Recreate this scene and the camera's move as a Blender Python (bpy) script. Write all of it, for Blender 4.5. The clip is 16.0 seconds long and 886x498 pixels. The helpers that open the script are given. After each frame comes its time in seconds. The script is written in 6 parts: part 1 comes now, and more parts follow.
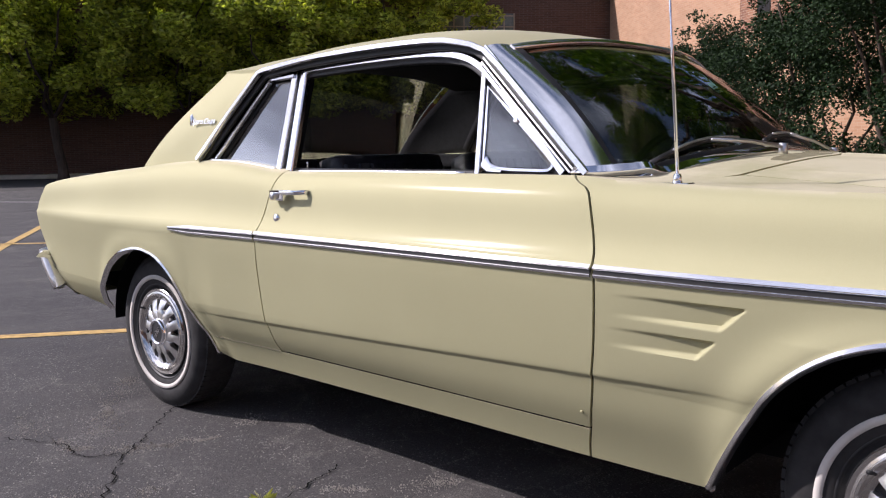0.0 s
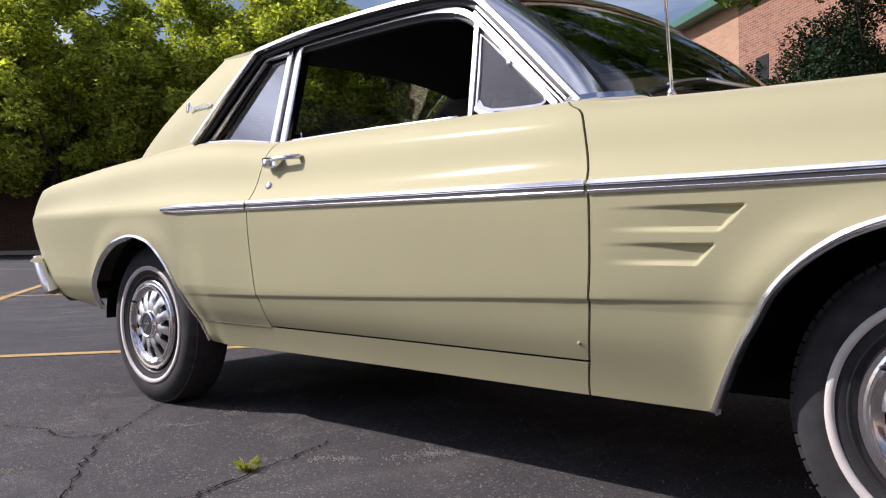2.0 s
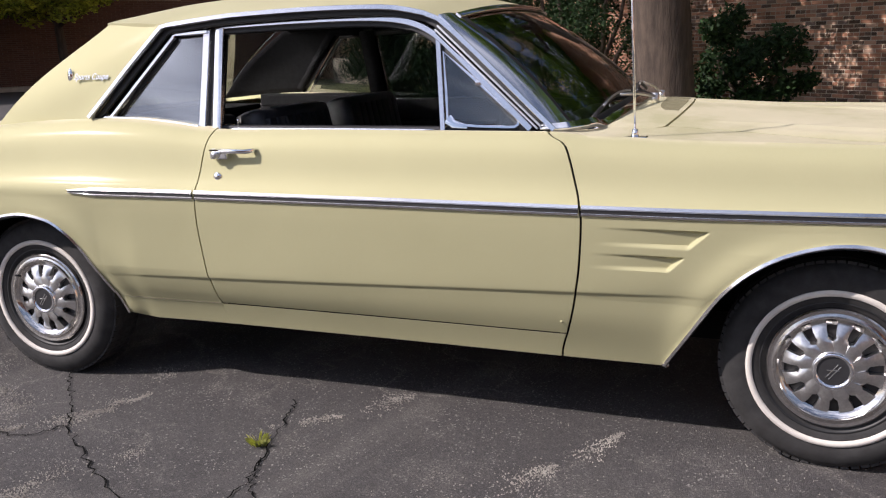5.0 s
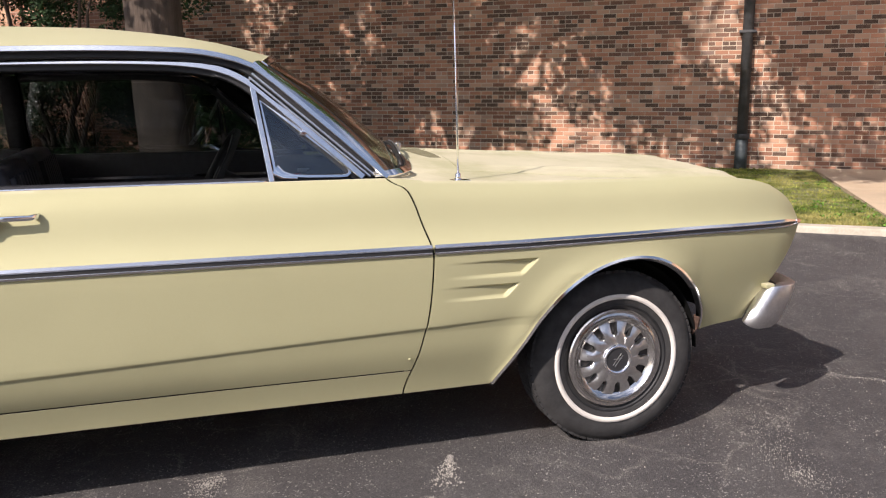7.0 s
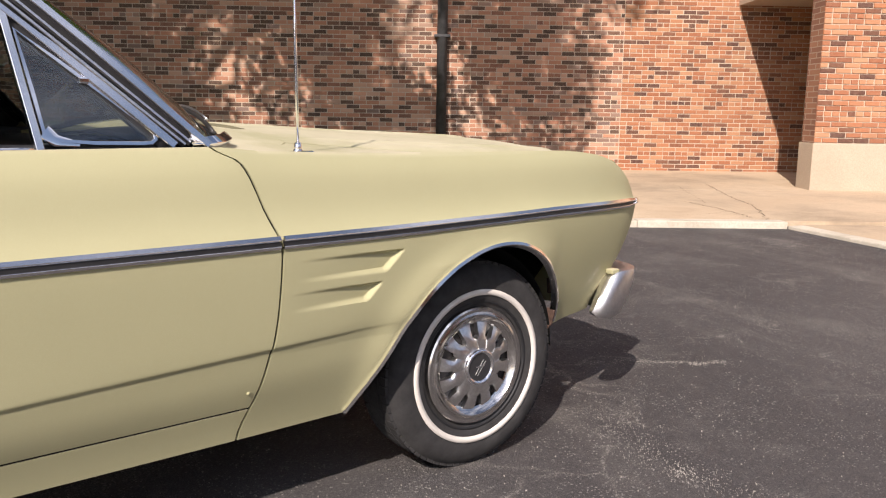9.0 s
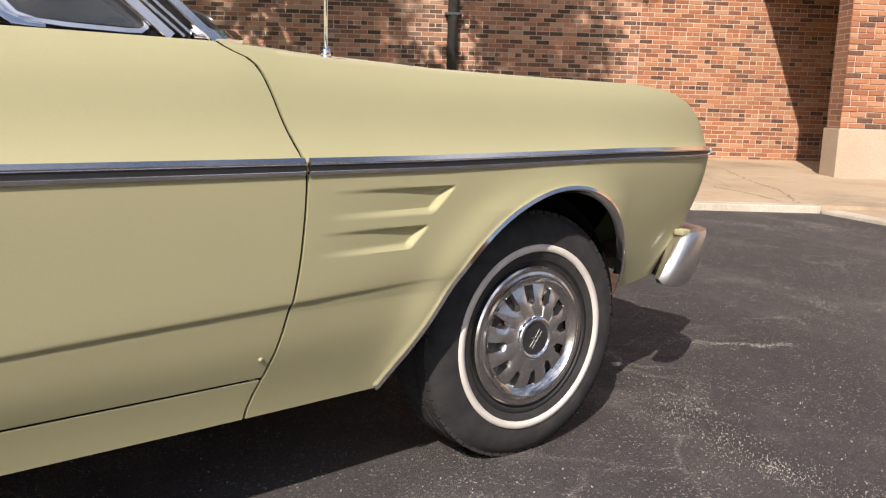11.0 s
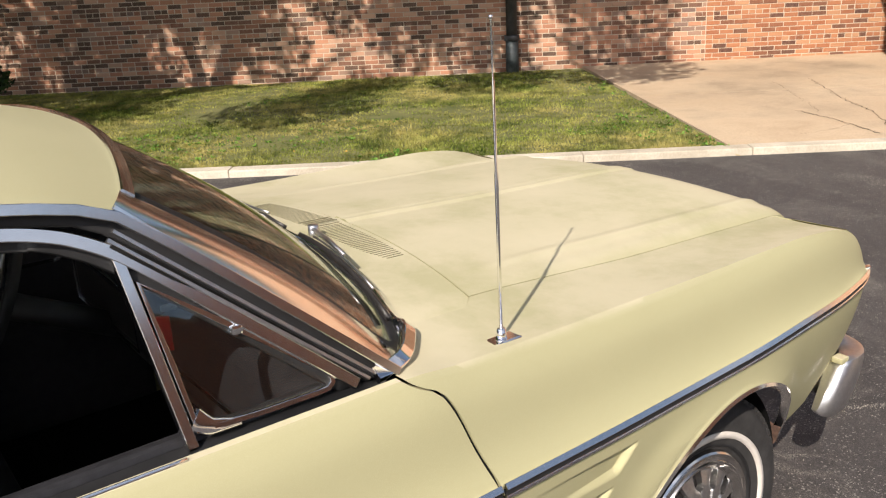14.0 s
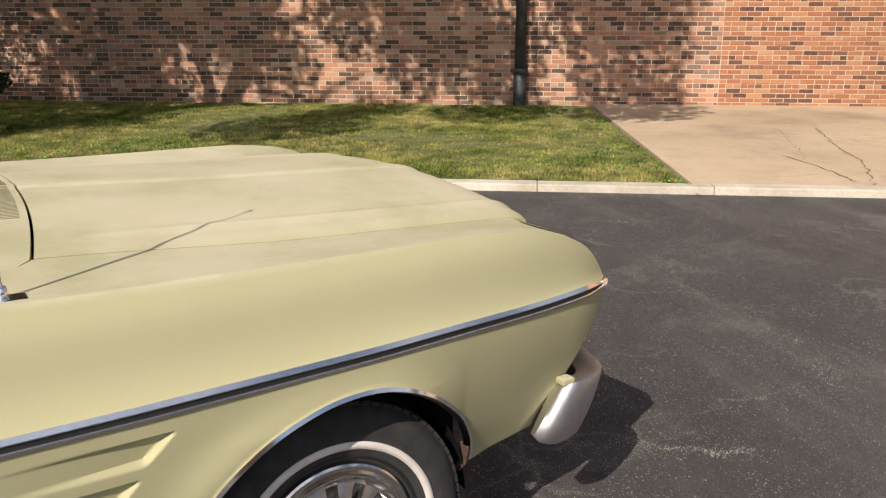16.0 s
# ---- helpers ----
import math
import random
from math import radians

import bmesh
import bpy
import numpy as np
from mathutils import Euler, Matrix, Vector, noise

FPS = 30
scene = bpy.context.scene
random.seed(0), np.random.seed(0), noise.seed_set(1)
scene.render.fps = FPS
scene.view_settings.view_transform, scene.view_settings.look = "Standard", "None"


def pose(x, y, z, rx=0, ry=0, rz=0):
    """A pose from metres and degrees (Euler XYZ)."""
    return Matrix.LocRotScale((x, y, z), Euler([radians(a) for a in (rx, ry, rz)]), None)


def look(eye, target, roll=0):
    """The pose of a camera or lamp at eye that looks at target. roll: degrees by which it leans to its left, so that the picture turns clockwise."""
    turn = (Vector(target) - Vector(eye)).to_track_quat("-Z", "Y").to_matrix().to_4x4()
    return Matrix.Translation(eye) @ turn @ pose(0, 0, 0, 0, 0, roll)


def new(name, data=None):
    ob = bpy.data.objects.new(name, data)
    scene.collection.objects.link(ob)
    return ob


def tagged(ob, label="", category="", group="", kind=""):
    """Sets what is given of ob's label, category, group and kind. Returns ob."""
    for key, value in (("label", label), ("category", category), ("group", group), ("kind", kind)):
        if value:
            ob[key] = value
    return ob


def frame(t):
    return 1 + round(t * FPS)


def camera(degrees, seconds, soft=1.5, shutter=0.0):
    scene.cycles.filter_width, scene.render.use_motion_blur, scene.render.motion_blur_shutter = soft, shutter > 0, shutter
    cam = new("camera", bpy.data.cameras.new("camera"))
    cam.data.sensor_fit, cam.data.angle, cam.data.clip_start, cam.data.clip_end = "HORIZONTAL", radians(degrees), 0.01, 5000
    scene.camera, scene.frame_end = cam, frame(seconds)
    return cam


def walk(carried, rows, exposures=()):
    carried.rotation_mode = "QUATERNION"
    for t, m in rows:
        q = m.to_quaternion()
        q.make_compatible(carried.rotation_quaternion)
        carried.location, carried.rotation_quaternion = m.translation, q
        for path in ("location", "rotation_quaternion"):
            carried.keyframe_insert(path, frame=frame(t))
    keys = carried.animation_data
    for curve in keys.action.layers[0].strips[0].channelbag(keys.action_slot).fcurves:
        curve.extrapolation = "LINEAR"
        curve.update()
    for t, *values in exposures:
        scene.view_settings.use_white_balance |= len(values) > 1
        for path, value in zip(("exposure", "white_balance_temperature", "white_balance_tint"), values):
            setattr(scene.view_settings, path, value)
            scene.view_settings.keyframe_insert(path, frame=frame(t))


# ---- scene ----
cam = camera(55.1, 16.0, 1.2)
PATH = [
    (0, (3.126, -2.564, 1.045), (1.796, -1.09, 0.803), -0.8),
    (0.5, (3.101, -2.516, 0.769), (1.76, -1.036, 0.662), -1.0),
    (1, (3.117, -2.507, 0.708), (1.775, -1.026, 0.64), -1.1),
    (1.5, (3.124, -2.511, 0.676), (1.775, -1.035, 0.631), -1.1),
    (2, (3.127, -2.52, 0.663), (1.779, -1.043, 0.62), -0.9),
    (2.5, (3.096, -2.528, 0.783), (1.765, -1.04, 0.665), -1.2),
    (3, (3.184, -2.628, 1.062), (1.891, -1.137, 0.741), -0.9),
    (3.5, (3.182, -2.856, 1.176), (1.99, -1.321, 0.704), -2.0),
    (3.7, (3.136, -2.953, 1.182), (2.012, -1.375, 0.688), -2.6),
    (6, (1.849, -3.408, 1.252), (1.767, -1.45, 0.852), 0.4),
    (6.5, (1.497, -3.458, 1.253), (1.803, -1.517, 0.881), 0.4),
    (7, (1.281, -3.334, 1.214), (1.927, -1.474, 0.863), -0.1),
    (7.5, (1.089, -3.155, 1.196), (2.033, -1.429, 0.834), 0.0),
    (8, (0.953, -2.961, 1.202), (2.154, -1.411, 0.809), 0.0),
    (8.2, (0.974, -2.869, 1.199), (2.228, -1.362, 0.801), -0.1),
    (10.5, (1.288, -2.283, 0.753), (2.59, -0.782, 0.526), 1.0),
    (11, (1.286, -2.205, 0.876), (2.583, -0.722, 0.535), 1.8),
    (11.5, (1.261, -2.159, 1.211), (2.487, -0.662, 0.705), 1.6),
    (12, (1.234, -2.107, 1.384), (2.404, -0.596, 0.797), -0.2),
    (12.5, (1.289, -2.002, 1.509), (2.381, -0.456, 0.862), -1.4),
    (13, (1.312, -1.901, 1.574), (2.366, -0.334, 0.915), -2.3),
    (13.5, (1.277, -1.86, 1.602), (2.355, -0.302, 0.96), -3.0),
    (14, (1.274, -1.853, 1.603), (2.424, -0.338, 0.983), -2.9),
    (14.5, (1.301, -1.865, 1.6), (2.519, -0.398, 0.998), -2.9),
    (15, (1.416, -1.956, 1.584), (2.646, -0.485, 1.015), -3.5),
    (15.5, (1.687, -2.154, 1.502), (2.862, -0.621, 0.982), -1.4),
    (16, (2.1, -2.284, 1.406), (3.161, -0.674, 0.876), -0.0),
]
walk(cam, [(t, look(eye, target, roll)) for t, eye, target, roll in PATH], [(0, 0.13, 6010, 23), (2, 0.13, 6020, 23), (3.5, 0.06, 6060, 23), (6, 0.41, 6390, 18), (8, 0.48, 6520, 19), (10.5, 0.19, 6690, 17), (11, 0.26, 6690, 16), (12.5, 0.31, 6780, 14), (14.5, 0.37, 6780, 14), (16, 0.15, 6730, 14)])

# ---- light ----
SUN = Vector((-0.655, -0.431, 0.622)).normalized()  # towards the sun
world = bpy.data.worlds.new("sky")
scene.world = world
world.use_nodes = True
wn = world.node_tree.nodes
sky = wn.new("ShaderNodeTexSky")
sky.sky_type = "NISHITA"
sky.sun_disc = False
sky.sun_elevation = math.asin(SUN.z)
sky.sun_rotation = math.atan2(SUN.x, SUN.y)
sky.air_density, sky.dust_density, sky.ozone_density = 1.0, 0.8, 1.2
wn["Background"].inputs["Strength"].default_value = 0.08
# thin streaky cloud over the blue
wl = world.node_tree.links
wco, wmap, wno, wrp, wmx = (wn.new(k) for k in ("ShaderNodeTexCoord", "ShaderNodeMapping", "ShaderNodeTexNoise", "ShaderNodeMapRange", "ShaderNodeMix"))
wmap.inputs["Scale"].default_value = (1.4, 1.4, 5.5)
wno.inputs["Scale"].default_value, wno.inputs["Detail"].default_value = 1.6, 6
wrp.inputs["From Min"].default_value, wrp.inputs["From Max"].default_value, wrp.inputs["To Max"].default_value = 0.47, 0.64, 0.75
wrp.inputs["To Min"].default_value = 0.04
wmx.data_type = "RGBA"
wl.new(wco.outputs["Generated"], wmap.inputs[0])
wl.new(wmap.outputs[0], wno.inputs["Vector"])
wl.new(wno.outputs["Fac"], wrp.inputs["Value"])
wl.new(wrp.outputs[0], wmx.inputs["Factor"])
wl.new(sky.outputs[0], wmx.inputs["A"])
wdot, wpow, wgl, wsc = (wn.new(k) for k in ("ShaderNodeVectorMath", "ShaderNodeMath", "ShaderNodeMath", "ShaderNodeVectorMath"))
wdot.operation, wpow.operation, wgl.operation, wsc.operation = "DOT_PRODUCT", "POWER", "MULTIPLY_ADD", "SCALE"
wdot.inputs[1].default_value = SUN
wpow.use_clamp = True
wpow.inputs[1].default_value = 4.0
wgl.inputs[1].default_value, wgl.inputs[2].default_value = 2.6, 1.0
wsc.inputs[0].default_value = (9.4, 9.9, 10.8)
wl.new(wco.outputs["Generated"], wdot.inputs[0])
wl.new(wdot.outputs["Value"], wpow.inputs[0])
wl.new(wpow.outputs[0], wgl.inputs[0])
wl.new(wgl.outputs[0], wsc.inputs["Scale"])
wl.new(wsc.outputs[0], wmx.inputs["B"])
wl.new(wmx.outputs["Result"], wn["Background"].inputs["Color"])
sun_data = bpy.data.lights.new("sun", "SUN")
sun_data.energy, sun_data.angle, sun_data.color = 5.0, radians(0.53), (1.0, 0.93, 0.82)
sun = new("sun", sun_data)
sun.matrix_world = look(SUN * 60, (0, 0, 0))

# ---- materials ----


def nodes_of(name):
    m = bpy.data.materials.new(name)
    m.use_nodes = True
    return m, m.node_tree, m.node_tree.nodes["Principled BSDF"]


def noise_tex(nt, scale, detail=4.0, rough=0.6, stretch=None, space="Object"):
    co = nt.nodes.new("ShaderNodeTexCoord")
    tx = nt.nodes.new("ShaderNodeTexNoise")
    tx.inputs["Scale"].default_value, tx.inputs["Detail"].default_value, tx.inputs["Roughness"].default_value = scale, detail, rough
    src = co.outputs[space]
    if stretch:
        mp = nt.nodes.new("ShaderNodeMapping")
        mp.inputs["Scale"].default_value = stretch
        nt.links.new(src, mp.inputs[0])
        src = mp.outputs[0]
    nt.links.new(src, tx.inputs["Vector"])
    return tx.outputs["Fac"]


def ramp(nt, fac, stops):
    r = nt.nodes.new("ShaderNodeValToRGB")
    el = r.color_ramp.elements
    while len(el) < len(stops):
        el.new(0.5)
    for e, (p, c) in zip(el, stops):
        e.position, e.color = p, (*c, 1) if len(c) == 3 else c
    nt.links.new(fac, r.inputs[0])
    return r.outputs[0]


def mix(nt, fac, a, b, mode="MIX"):
    n = nt.nodes.new("ShaderNodeMix")
    n.data_type, n.blend_type = "RGBA", mode
    for sock, v in ((n.inputs["Factor"], fac), (n.inputs["A"], a), (n.inputs["B"], b)):
        if isinstance(v, bpy.types.NodeSocket):
            nt.links.new(v, sock)
        elif isinstance(v, (int, float)):
            sock.default_value = v
        else:
            sock.default_value = (*v, 1)
    return n.outputs["Result"]


def bump(nt, bsdf, height, strength=0.3, dist=0.002):
    b = nt.nodes.new("ShaderNodeBump")
    b.inputs["Strength"].default_value, b.inputs["Distance"].default_value = strength, dist
    nt.links.new(height, b.inputs["Height"])
    nt.links.new(b.outputs[0], bsdf.inputs["Normal"])


def plain(name, color, rough=0.5, metal=0.0, vary=0.12, scale=30.0, bumps=0.0, coat=0.0, spec=0.5):
    m, nt, b = nodes_of(name)
    f = noise_tex(nt, scale, 5)
    lo, hi = [max(c * (1 - vary), 0) for c in color], [min(c * (1 + vary), 1) for c in color]
    nt.links.new(ramp(nt, f, [(0.3, lo), (0.7, hi)]), b.inputs["Base Color"])
    b.inputs["Roughness"].default_value, b.inputs["Metallic"].default_value = rough, metal
    b.inputs["Coat Weight"].default_value = coat
    b.inputs["Specular IOR Level"].default_value = spec
    b.inputs["Coat Roughness"].default_value = 0.08
    if bumps:
        bump(nt, b, f, bumps, 0.003)
    return m


def paint_material(name, chalk):
    m, nt, b = nodes_of(name)
    big, fine = noise_tex(nt, 1.3, 3), noise_tex(nt, 900, 2)
    base = ramp(nt, big, [(0.3, (0.386, 0.366, 0.215)), (0.7, (0.423, 0.401, 0.238))])
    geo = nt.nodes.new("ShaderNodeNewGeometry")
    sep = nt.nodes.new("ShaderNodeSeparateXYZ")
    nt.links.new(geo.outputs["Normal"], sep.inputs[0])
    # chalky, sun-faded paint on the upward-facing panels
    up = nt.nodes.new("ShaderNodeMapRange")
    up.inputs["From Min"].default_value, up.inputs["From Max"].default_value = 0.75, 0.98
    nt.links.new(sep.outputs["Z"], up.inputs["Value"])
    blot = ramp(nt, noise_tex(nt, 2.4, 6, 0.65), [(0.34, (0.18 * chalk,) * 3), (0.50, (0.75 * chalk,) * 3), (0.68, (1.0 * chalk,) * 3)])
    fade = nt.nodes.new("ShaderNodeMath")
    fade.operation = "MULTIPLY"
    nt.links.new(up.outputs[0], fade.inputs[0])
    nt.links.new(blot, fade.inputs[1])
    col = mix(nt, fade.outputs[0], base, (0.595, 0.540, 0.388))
    col = mix(nt, ramp(nt, fine, [(0.45, (0, 0, 0)), (0.75, (0.12, 0.12, 0.12))]), col, (0.75, 0.70, 0.50))
    nt.links.new(col, b.inputs["Base Color"])
    b.inputs["Metallic"].default_value = 0.26
    b.inputs["Specular IOR Level"].default_value = 0.2
    rr = nt.nodes.new("ShaderNodeMapRange")
    rr.inputs["To Min"].default_value, rr.inputs["To Max"].default_value = 0.72, 0.75
    nt.links.new(up.outputs[0], rr.inputs["Value"])
    nt.links.new(rr.outputs[0], b.inputs["Roughness"])
    cw = nt.nodes.new("ShaderNodeMapRange")
    cw.inputs["To Min"].default_value, cw.inputs["To Max"].default_value = 0.075, 0.06
    nt.links.new(up.outputs[0], cw.inputs["Value"])
    nt.links.new(cw.outputs[0], b.inputs["Coat Weight"])
    b.inputs["Coat Roughness"].default_value = 0.13
    bump(nt, b, noise_tex(nt, 5, 2), 0.05, 0.004)
    return m


def glass_material(name, tint, ior=1.45):
    m, nt, b = nodes_of(name)
    b.inputs["Base Color"].default_value = (*tint, 1)
    b.inputs["Roughness"].default_value, b.inputs["Transmission Weight"].default_value, b.inputs["IOR"].default_value = 0.0, 1.0, ior
    return m


def asphalt_material():
    m, nt, b = nodes_of("asphalt")
    grain, mid, big = noise_tex(nt, 260, 3, 0.7), noise_tex(nt, 9, 5, 0.65), noise_tex(nt, 0.55, 5, 0.6)
    base = ramp(nt, big, [(0.30, (0.049, 0.046, 0.047)), (0.52, (0.064, 0.060, 0.0605)), (0.75, (0.088, 0.083, 0.081))])
    base = mix(nt, ramp(nt, mid, [(0.45, (0, 0, 0)), (0.8, (0.3, 0.3, 0.3))]), base, (0.10, 0.095, 0.09))
    # pale worn aggregate that gathers in patches and along veins
    vor = nt.nodes.new("ShaderNodeTexVoronoi")
    vor.feature = "DISTANCE_TO_EDGE"
    vor.inputs["Scale"].default_value = 1.1
    co = nt.nodes.new("ShaderNodeTexCoord")
    wob = nt.nodes.new("ShaderNodeTexNoise")
    wob.inputs["Scale"].default_value, wob.inputs["Detail"].default_value = 2.2, 4
    nt.links.new(co.outputs["Object"], wob.inputs["Vector"])
    add = nt.nodes.new("ShaderNodeVectorMath")
    add.operation = "MULTIPLY_ADD"
    add.inputs[1].default_value = (1.2, 1.2, 0)
    nt.links.new(wob.outputs["Color"], add.inputs[0])
    nt.links.new(co.outputs["Object"], add.inputs[2])
    nt.links.new(add.outputs[0], vor.inputs["Vector"])
    vein = ramp(nt, vor.outputs["Distance"], [(0.0, (0.55, 0.55, 0.55)), (0.022, (0, 0, 0))])
    gate = ramp(nt, noise_tex(nt, 0.9, 3), [(0.44, (0, 0, 0)), (0.60, (1, 1, 1))])
    vein = mix(nt, 1.0, vein, gate, "MULTIPLY")
    patch = ramp(nt, noise_tex(nt, 1.6, 5, 0.7), [(0.54, (0, 0, 0)), (0.70, (0.45, 0.45, 0.45))])
    spots = mix(nt, 1.0, vein, patch, "ADD")
    crumbs = ramp(nt, noise_tex(nt, 150, 3, 0.75), [(0.47, (0, 0, 0)), (0.58, (1, 1, 1))])
    spots = mix(nt, 1.0, spots, crumbs, "MULTIPLY")
    # broad tyre-worn streaks that run towards the driveway
    rot = nt.nodes.new("ShaderNodeMapping")
    rot.inputs["Rotation"].default_value = (0, 0, radians(-73))
    strc = nt.nodes.new("ShaderNodeMapping")
    strc.inputs["Scale"].default_value = (0.20, 2.0, 1)
    nt.links.new(co.outputs["Object"], rot.inputs[0])
    nt.links.new(rot.outputs[0], strc.inputs[0])
    st = nt.nodes.new("ShaderNodeTexNoise")
    st.inputs["Scale"].default_value, st.inputs["Detail"].default_value, st.inputs["Roughness"].default_value = 1.0, 5, 0.62
    nt.links.new(strc.outputs[0], st.inputs["Vector"])
    streak = ramp(nt, st.outputs["Fac"], [(0.52, (0, 0, 0)), (0.68, (0.5, 0.5, 0.5))])
    col = mix(nt, streak, base, (0.15, 0.14, 0.13))
    col = mix(nt, spots, col, (0.40, 0.37, 0.33))
    # single stones of the worn surface, each with its own tone
    gather = ramp(nt, noise_tex(nt, 3.0, 4, 0.7), [(0.40, (0.25, 0.25, 0.25)), (0.62, (1, 1, 1))])
    for sc, stops in ((330, [(0.0, (0.6, 0.6, 0.61)), (0.6, (0.95, 0.94, 0.94)), (1.0, (1.5, 1.47, 1.45))]), (200, [(0.0, (0, 0, 0)), (0.94, (0, 0, 0)), (0.955, (0.75, 0.75, 0.75)), (1.0, (1, 1, 1))])):
        cell = nt.nodes.new("ShaderNodeTexVoronoi")
        cell.inputs["Scale"].default_value = sc
        nt.links.new(co.outputs["Object"], cell.inputs["Vector"])
        sp = nt.nodes.new("ShaderNodeSeparateColor")
        nt.links.new(cell.outputs["Color"], sp.inputs[0])
        tone = ramp(nt, sp.outputs[0], stops)
        col = mix(nt, 1.0, col, tone, "MULTIPLY") if sc > 300 else mix(nt, mix(nt, 1.0, tone, gather, "MULTIPLY"), col, (0.30, 0.285, 0.265))
    nt.links.new(col, b.inputs["Base Color"])
    b.inputs["Roughness"].default_value = 0.72
    b.inputs["Specular IOR Level"].default_value = 0.35
    h = mix(nt, 0.5, ramp(nt, grain, [(0.2, (0, 0, 0)), (0.8, (1, 1, 1))]), ramp(nt, mid, [(0.2, (0, 0, 0)), (0.8, (1, 1, 1))]))
    bump(nt, b, h, 0.75, 0.008)
    return m


def brick_material(name, stops, mortar=False):
    m, nt, b = nodes_of(name)
    geo = nt.nodes.new("ShaderNodeNewGeometry")
    info = nt.nodes.new("ShaderNodeObjectInfo")
    s = nt.nodes.new("ShaderNodeMath")
    s.operation = "ADD"
    nt.links.new(geo.outputs["Random Per Island"], s.inputs[0])
    nt.links.new(info.outputs["Random"], s.inputs[1])
    fr = nt.nodes.new("ShaderNodeMath")
    fr.operation = "FRACT"
    nt.links.new(s.outputs[0], fr.inputs[0])
    tone = ramp(nt, fr.outputs[0], stops)
    tone = mix(nt, ramp(nt, noise_tex(nt, 25, 5, 0.7, space="Object"), [(0.40, (0, 0, 0)), (0.80, (0.32, 0.32, 0.32))]), tone, (0.40, 0.25, 0.17))
    tone = mix(nt, ramp(nt, noise_tex(nt, 0.8, 4, 0.6), [(0.5, (0, 0, 0)), (0.8, (0.4, 0.4, 0.4))]), tone, (0.13, 0.08, 0.06))
    nt.links.new(tone, b.inputs["Base Color"])
    b.inputs["Roughness"].default_value = 0.9
    bump(nt, b, noise_tex(nt, 90, 5), 0.5, 0.004)
    return m


def flat_brick_material(name, c1, c2, mort):
    # far walls, whose bricks are too small to tell apart
    m, nt, b = nodes_of(name)
    tc = nt.nodes.new("ShaderNodeTexCoord")
    mp = nt.nodes.new("ShaderNodeMapping")
    mp.inputs["Rotation"].default_value = (radians(90), 0, 0)
    br = nt.nodes.new("ShaderNodeTexBrick")
    br.inputs["Color1"].default_value, br.inputs["Color2"].default_value, br.inputs["Mortar"].default_value = (*c1, 1), (*c2, 1), (*mort, 1)
    br.inputs["Scale"].default_value, br.inputs["Mortar Size"].default_value = 1.0, 0.006
    br.inputs["Brick Width"].default_value, br.inputs["Row Height"].default_value = 0.213, 0.072
    nt.links.new(tc.outputs["Object"], mp.inputs[0])
    nt.links.new(mp.outputs[0], br.inputs["Vector"])
    col = mix(nt, ramp(nt, noise_tex(nt, 0.6, 5), [(0.35, (0, 0, 0)), (0.8, (0.5, 0.5, 0.5))]), br.outputs["Color"], [c * 0.6 for c in c1])
    nt.links.new(col, b.inputs["Base Color"])
    b.inputs["Roughness"].default_value = 0.9
    return m


def leaf_material(name, dark, light, trans=0.35, dry=None):
    m, nt, b = nodes_of(name)
    geo = nt.nodes.new("ShaderNodeNewGeometry")
    col = ramp(nt, geo.outputs["Random Per Island"], [(0.0, dark), (0.75, light), (1.0, [min(1, c * 1.5) for c in light])])
    if dry:
        col = mix(nt, ramp(nt, noise_tex(nt, 0.9, 5, 0.65), [(0.38, (0, 0, 0)), (0.60, (0.92, 0.92, 0.92))]), col, dry)
        col = mix(nt, 1.0, col, ramp(nt, noise_tex(nt, 3.5, 4, 0.7), [(0.38, (0.35, 0.42, 0.35)), (0.62, (1.3, 1.25, 1.25))]), "MULTIPLY")
    nt.links.new(col, b.inputs["Base Color"])
    b.inputs["Roughness"].default_value = 0.7
    b.inputs["Specular IOR Level"].default_value = 0.2
    tr = nt.nodes.new("ShaderNodeBsdfTranslucent")
    nt.links.new(mix(nt, 1.0, col, (1.0, 1.15, 0.35), "MULTIPLY"), tr.inputs["Color"])
    ms = nt.nodes.new("ShaderNodeMixShader")
    ms.inputs[0].default_value = trans
    nt.links.new(b.outputs[0], ms.inputs[1])
    nt.links.new(tr.outputs[0], ms.inputs[2])
    nt.links.new(ms.outputs[0], nt.nodes["Material Output"].inputs["Surface"])
    return m


def bark_material():
    m, nt, b = nodes_of("bark")
    f = noise_tex(nt, 9, 6, 0.7, stretch=(1, 1, 0.18))
    nt.links.new(ramp(nt, f, [(0.3, (0.028, 0.020, 0.015)), (0.7, (0.11, 0.08, 0.06))]), b.inputs["Base Color"])
    b.inputs["Roughness"].default_value = 0.95
    bump(nt, b, f, 1.0, 0.03)
    return m


def concrete_material(name, a, c, scale=1.5, stain=0.0):
    m, nt, b = nodes_of(name)
    big, fine = noise_tex(nt, scale, 6, 0.65), noise_tex(nt, 60, 4)
    col = ramp(nt, big, [(0.3, a), (0.7, c)])
    col = mix(nt, ramp(nt, fine, [(0.35, (0.3, 0.3, 0.3)), (0.65, (0, 0, 0))]), col, [v * 0.55 for v in a])
    if stain:
        col = mix(nt, ramp(nt, noise_tex(nt, 0.55, 6, 0.7), [(0.46, (0, 0, 0)), (0.66, (stain,) * 3)]), col, [v * 0.42 for v in a])
    nt.links.new(col, b.inputs["Base Color"])
    b.inputs["Roughness"].default_value = 0.9
    bump(nt, b, fine, 0.4, 0.004)
    return m


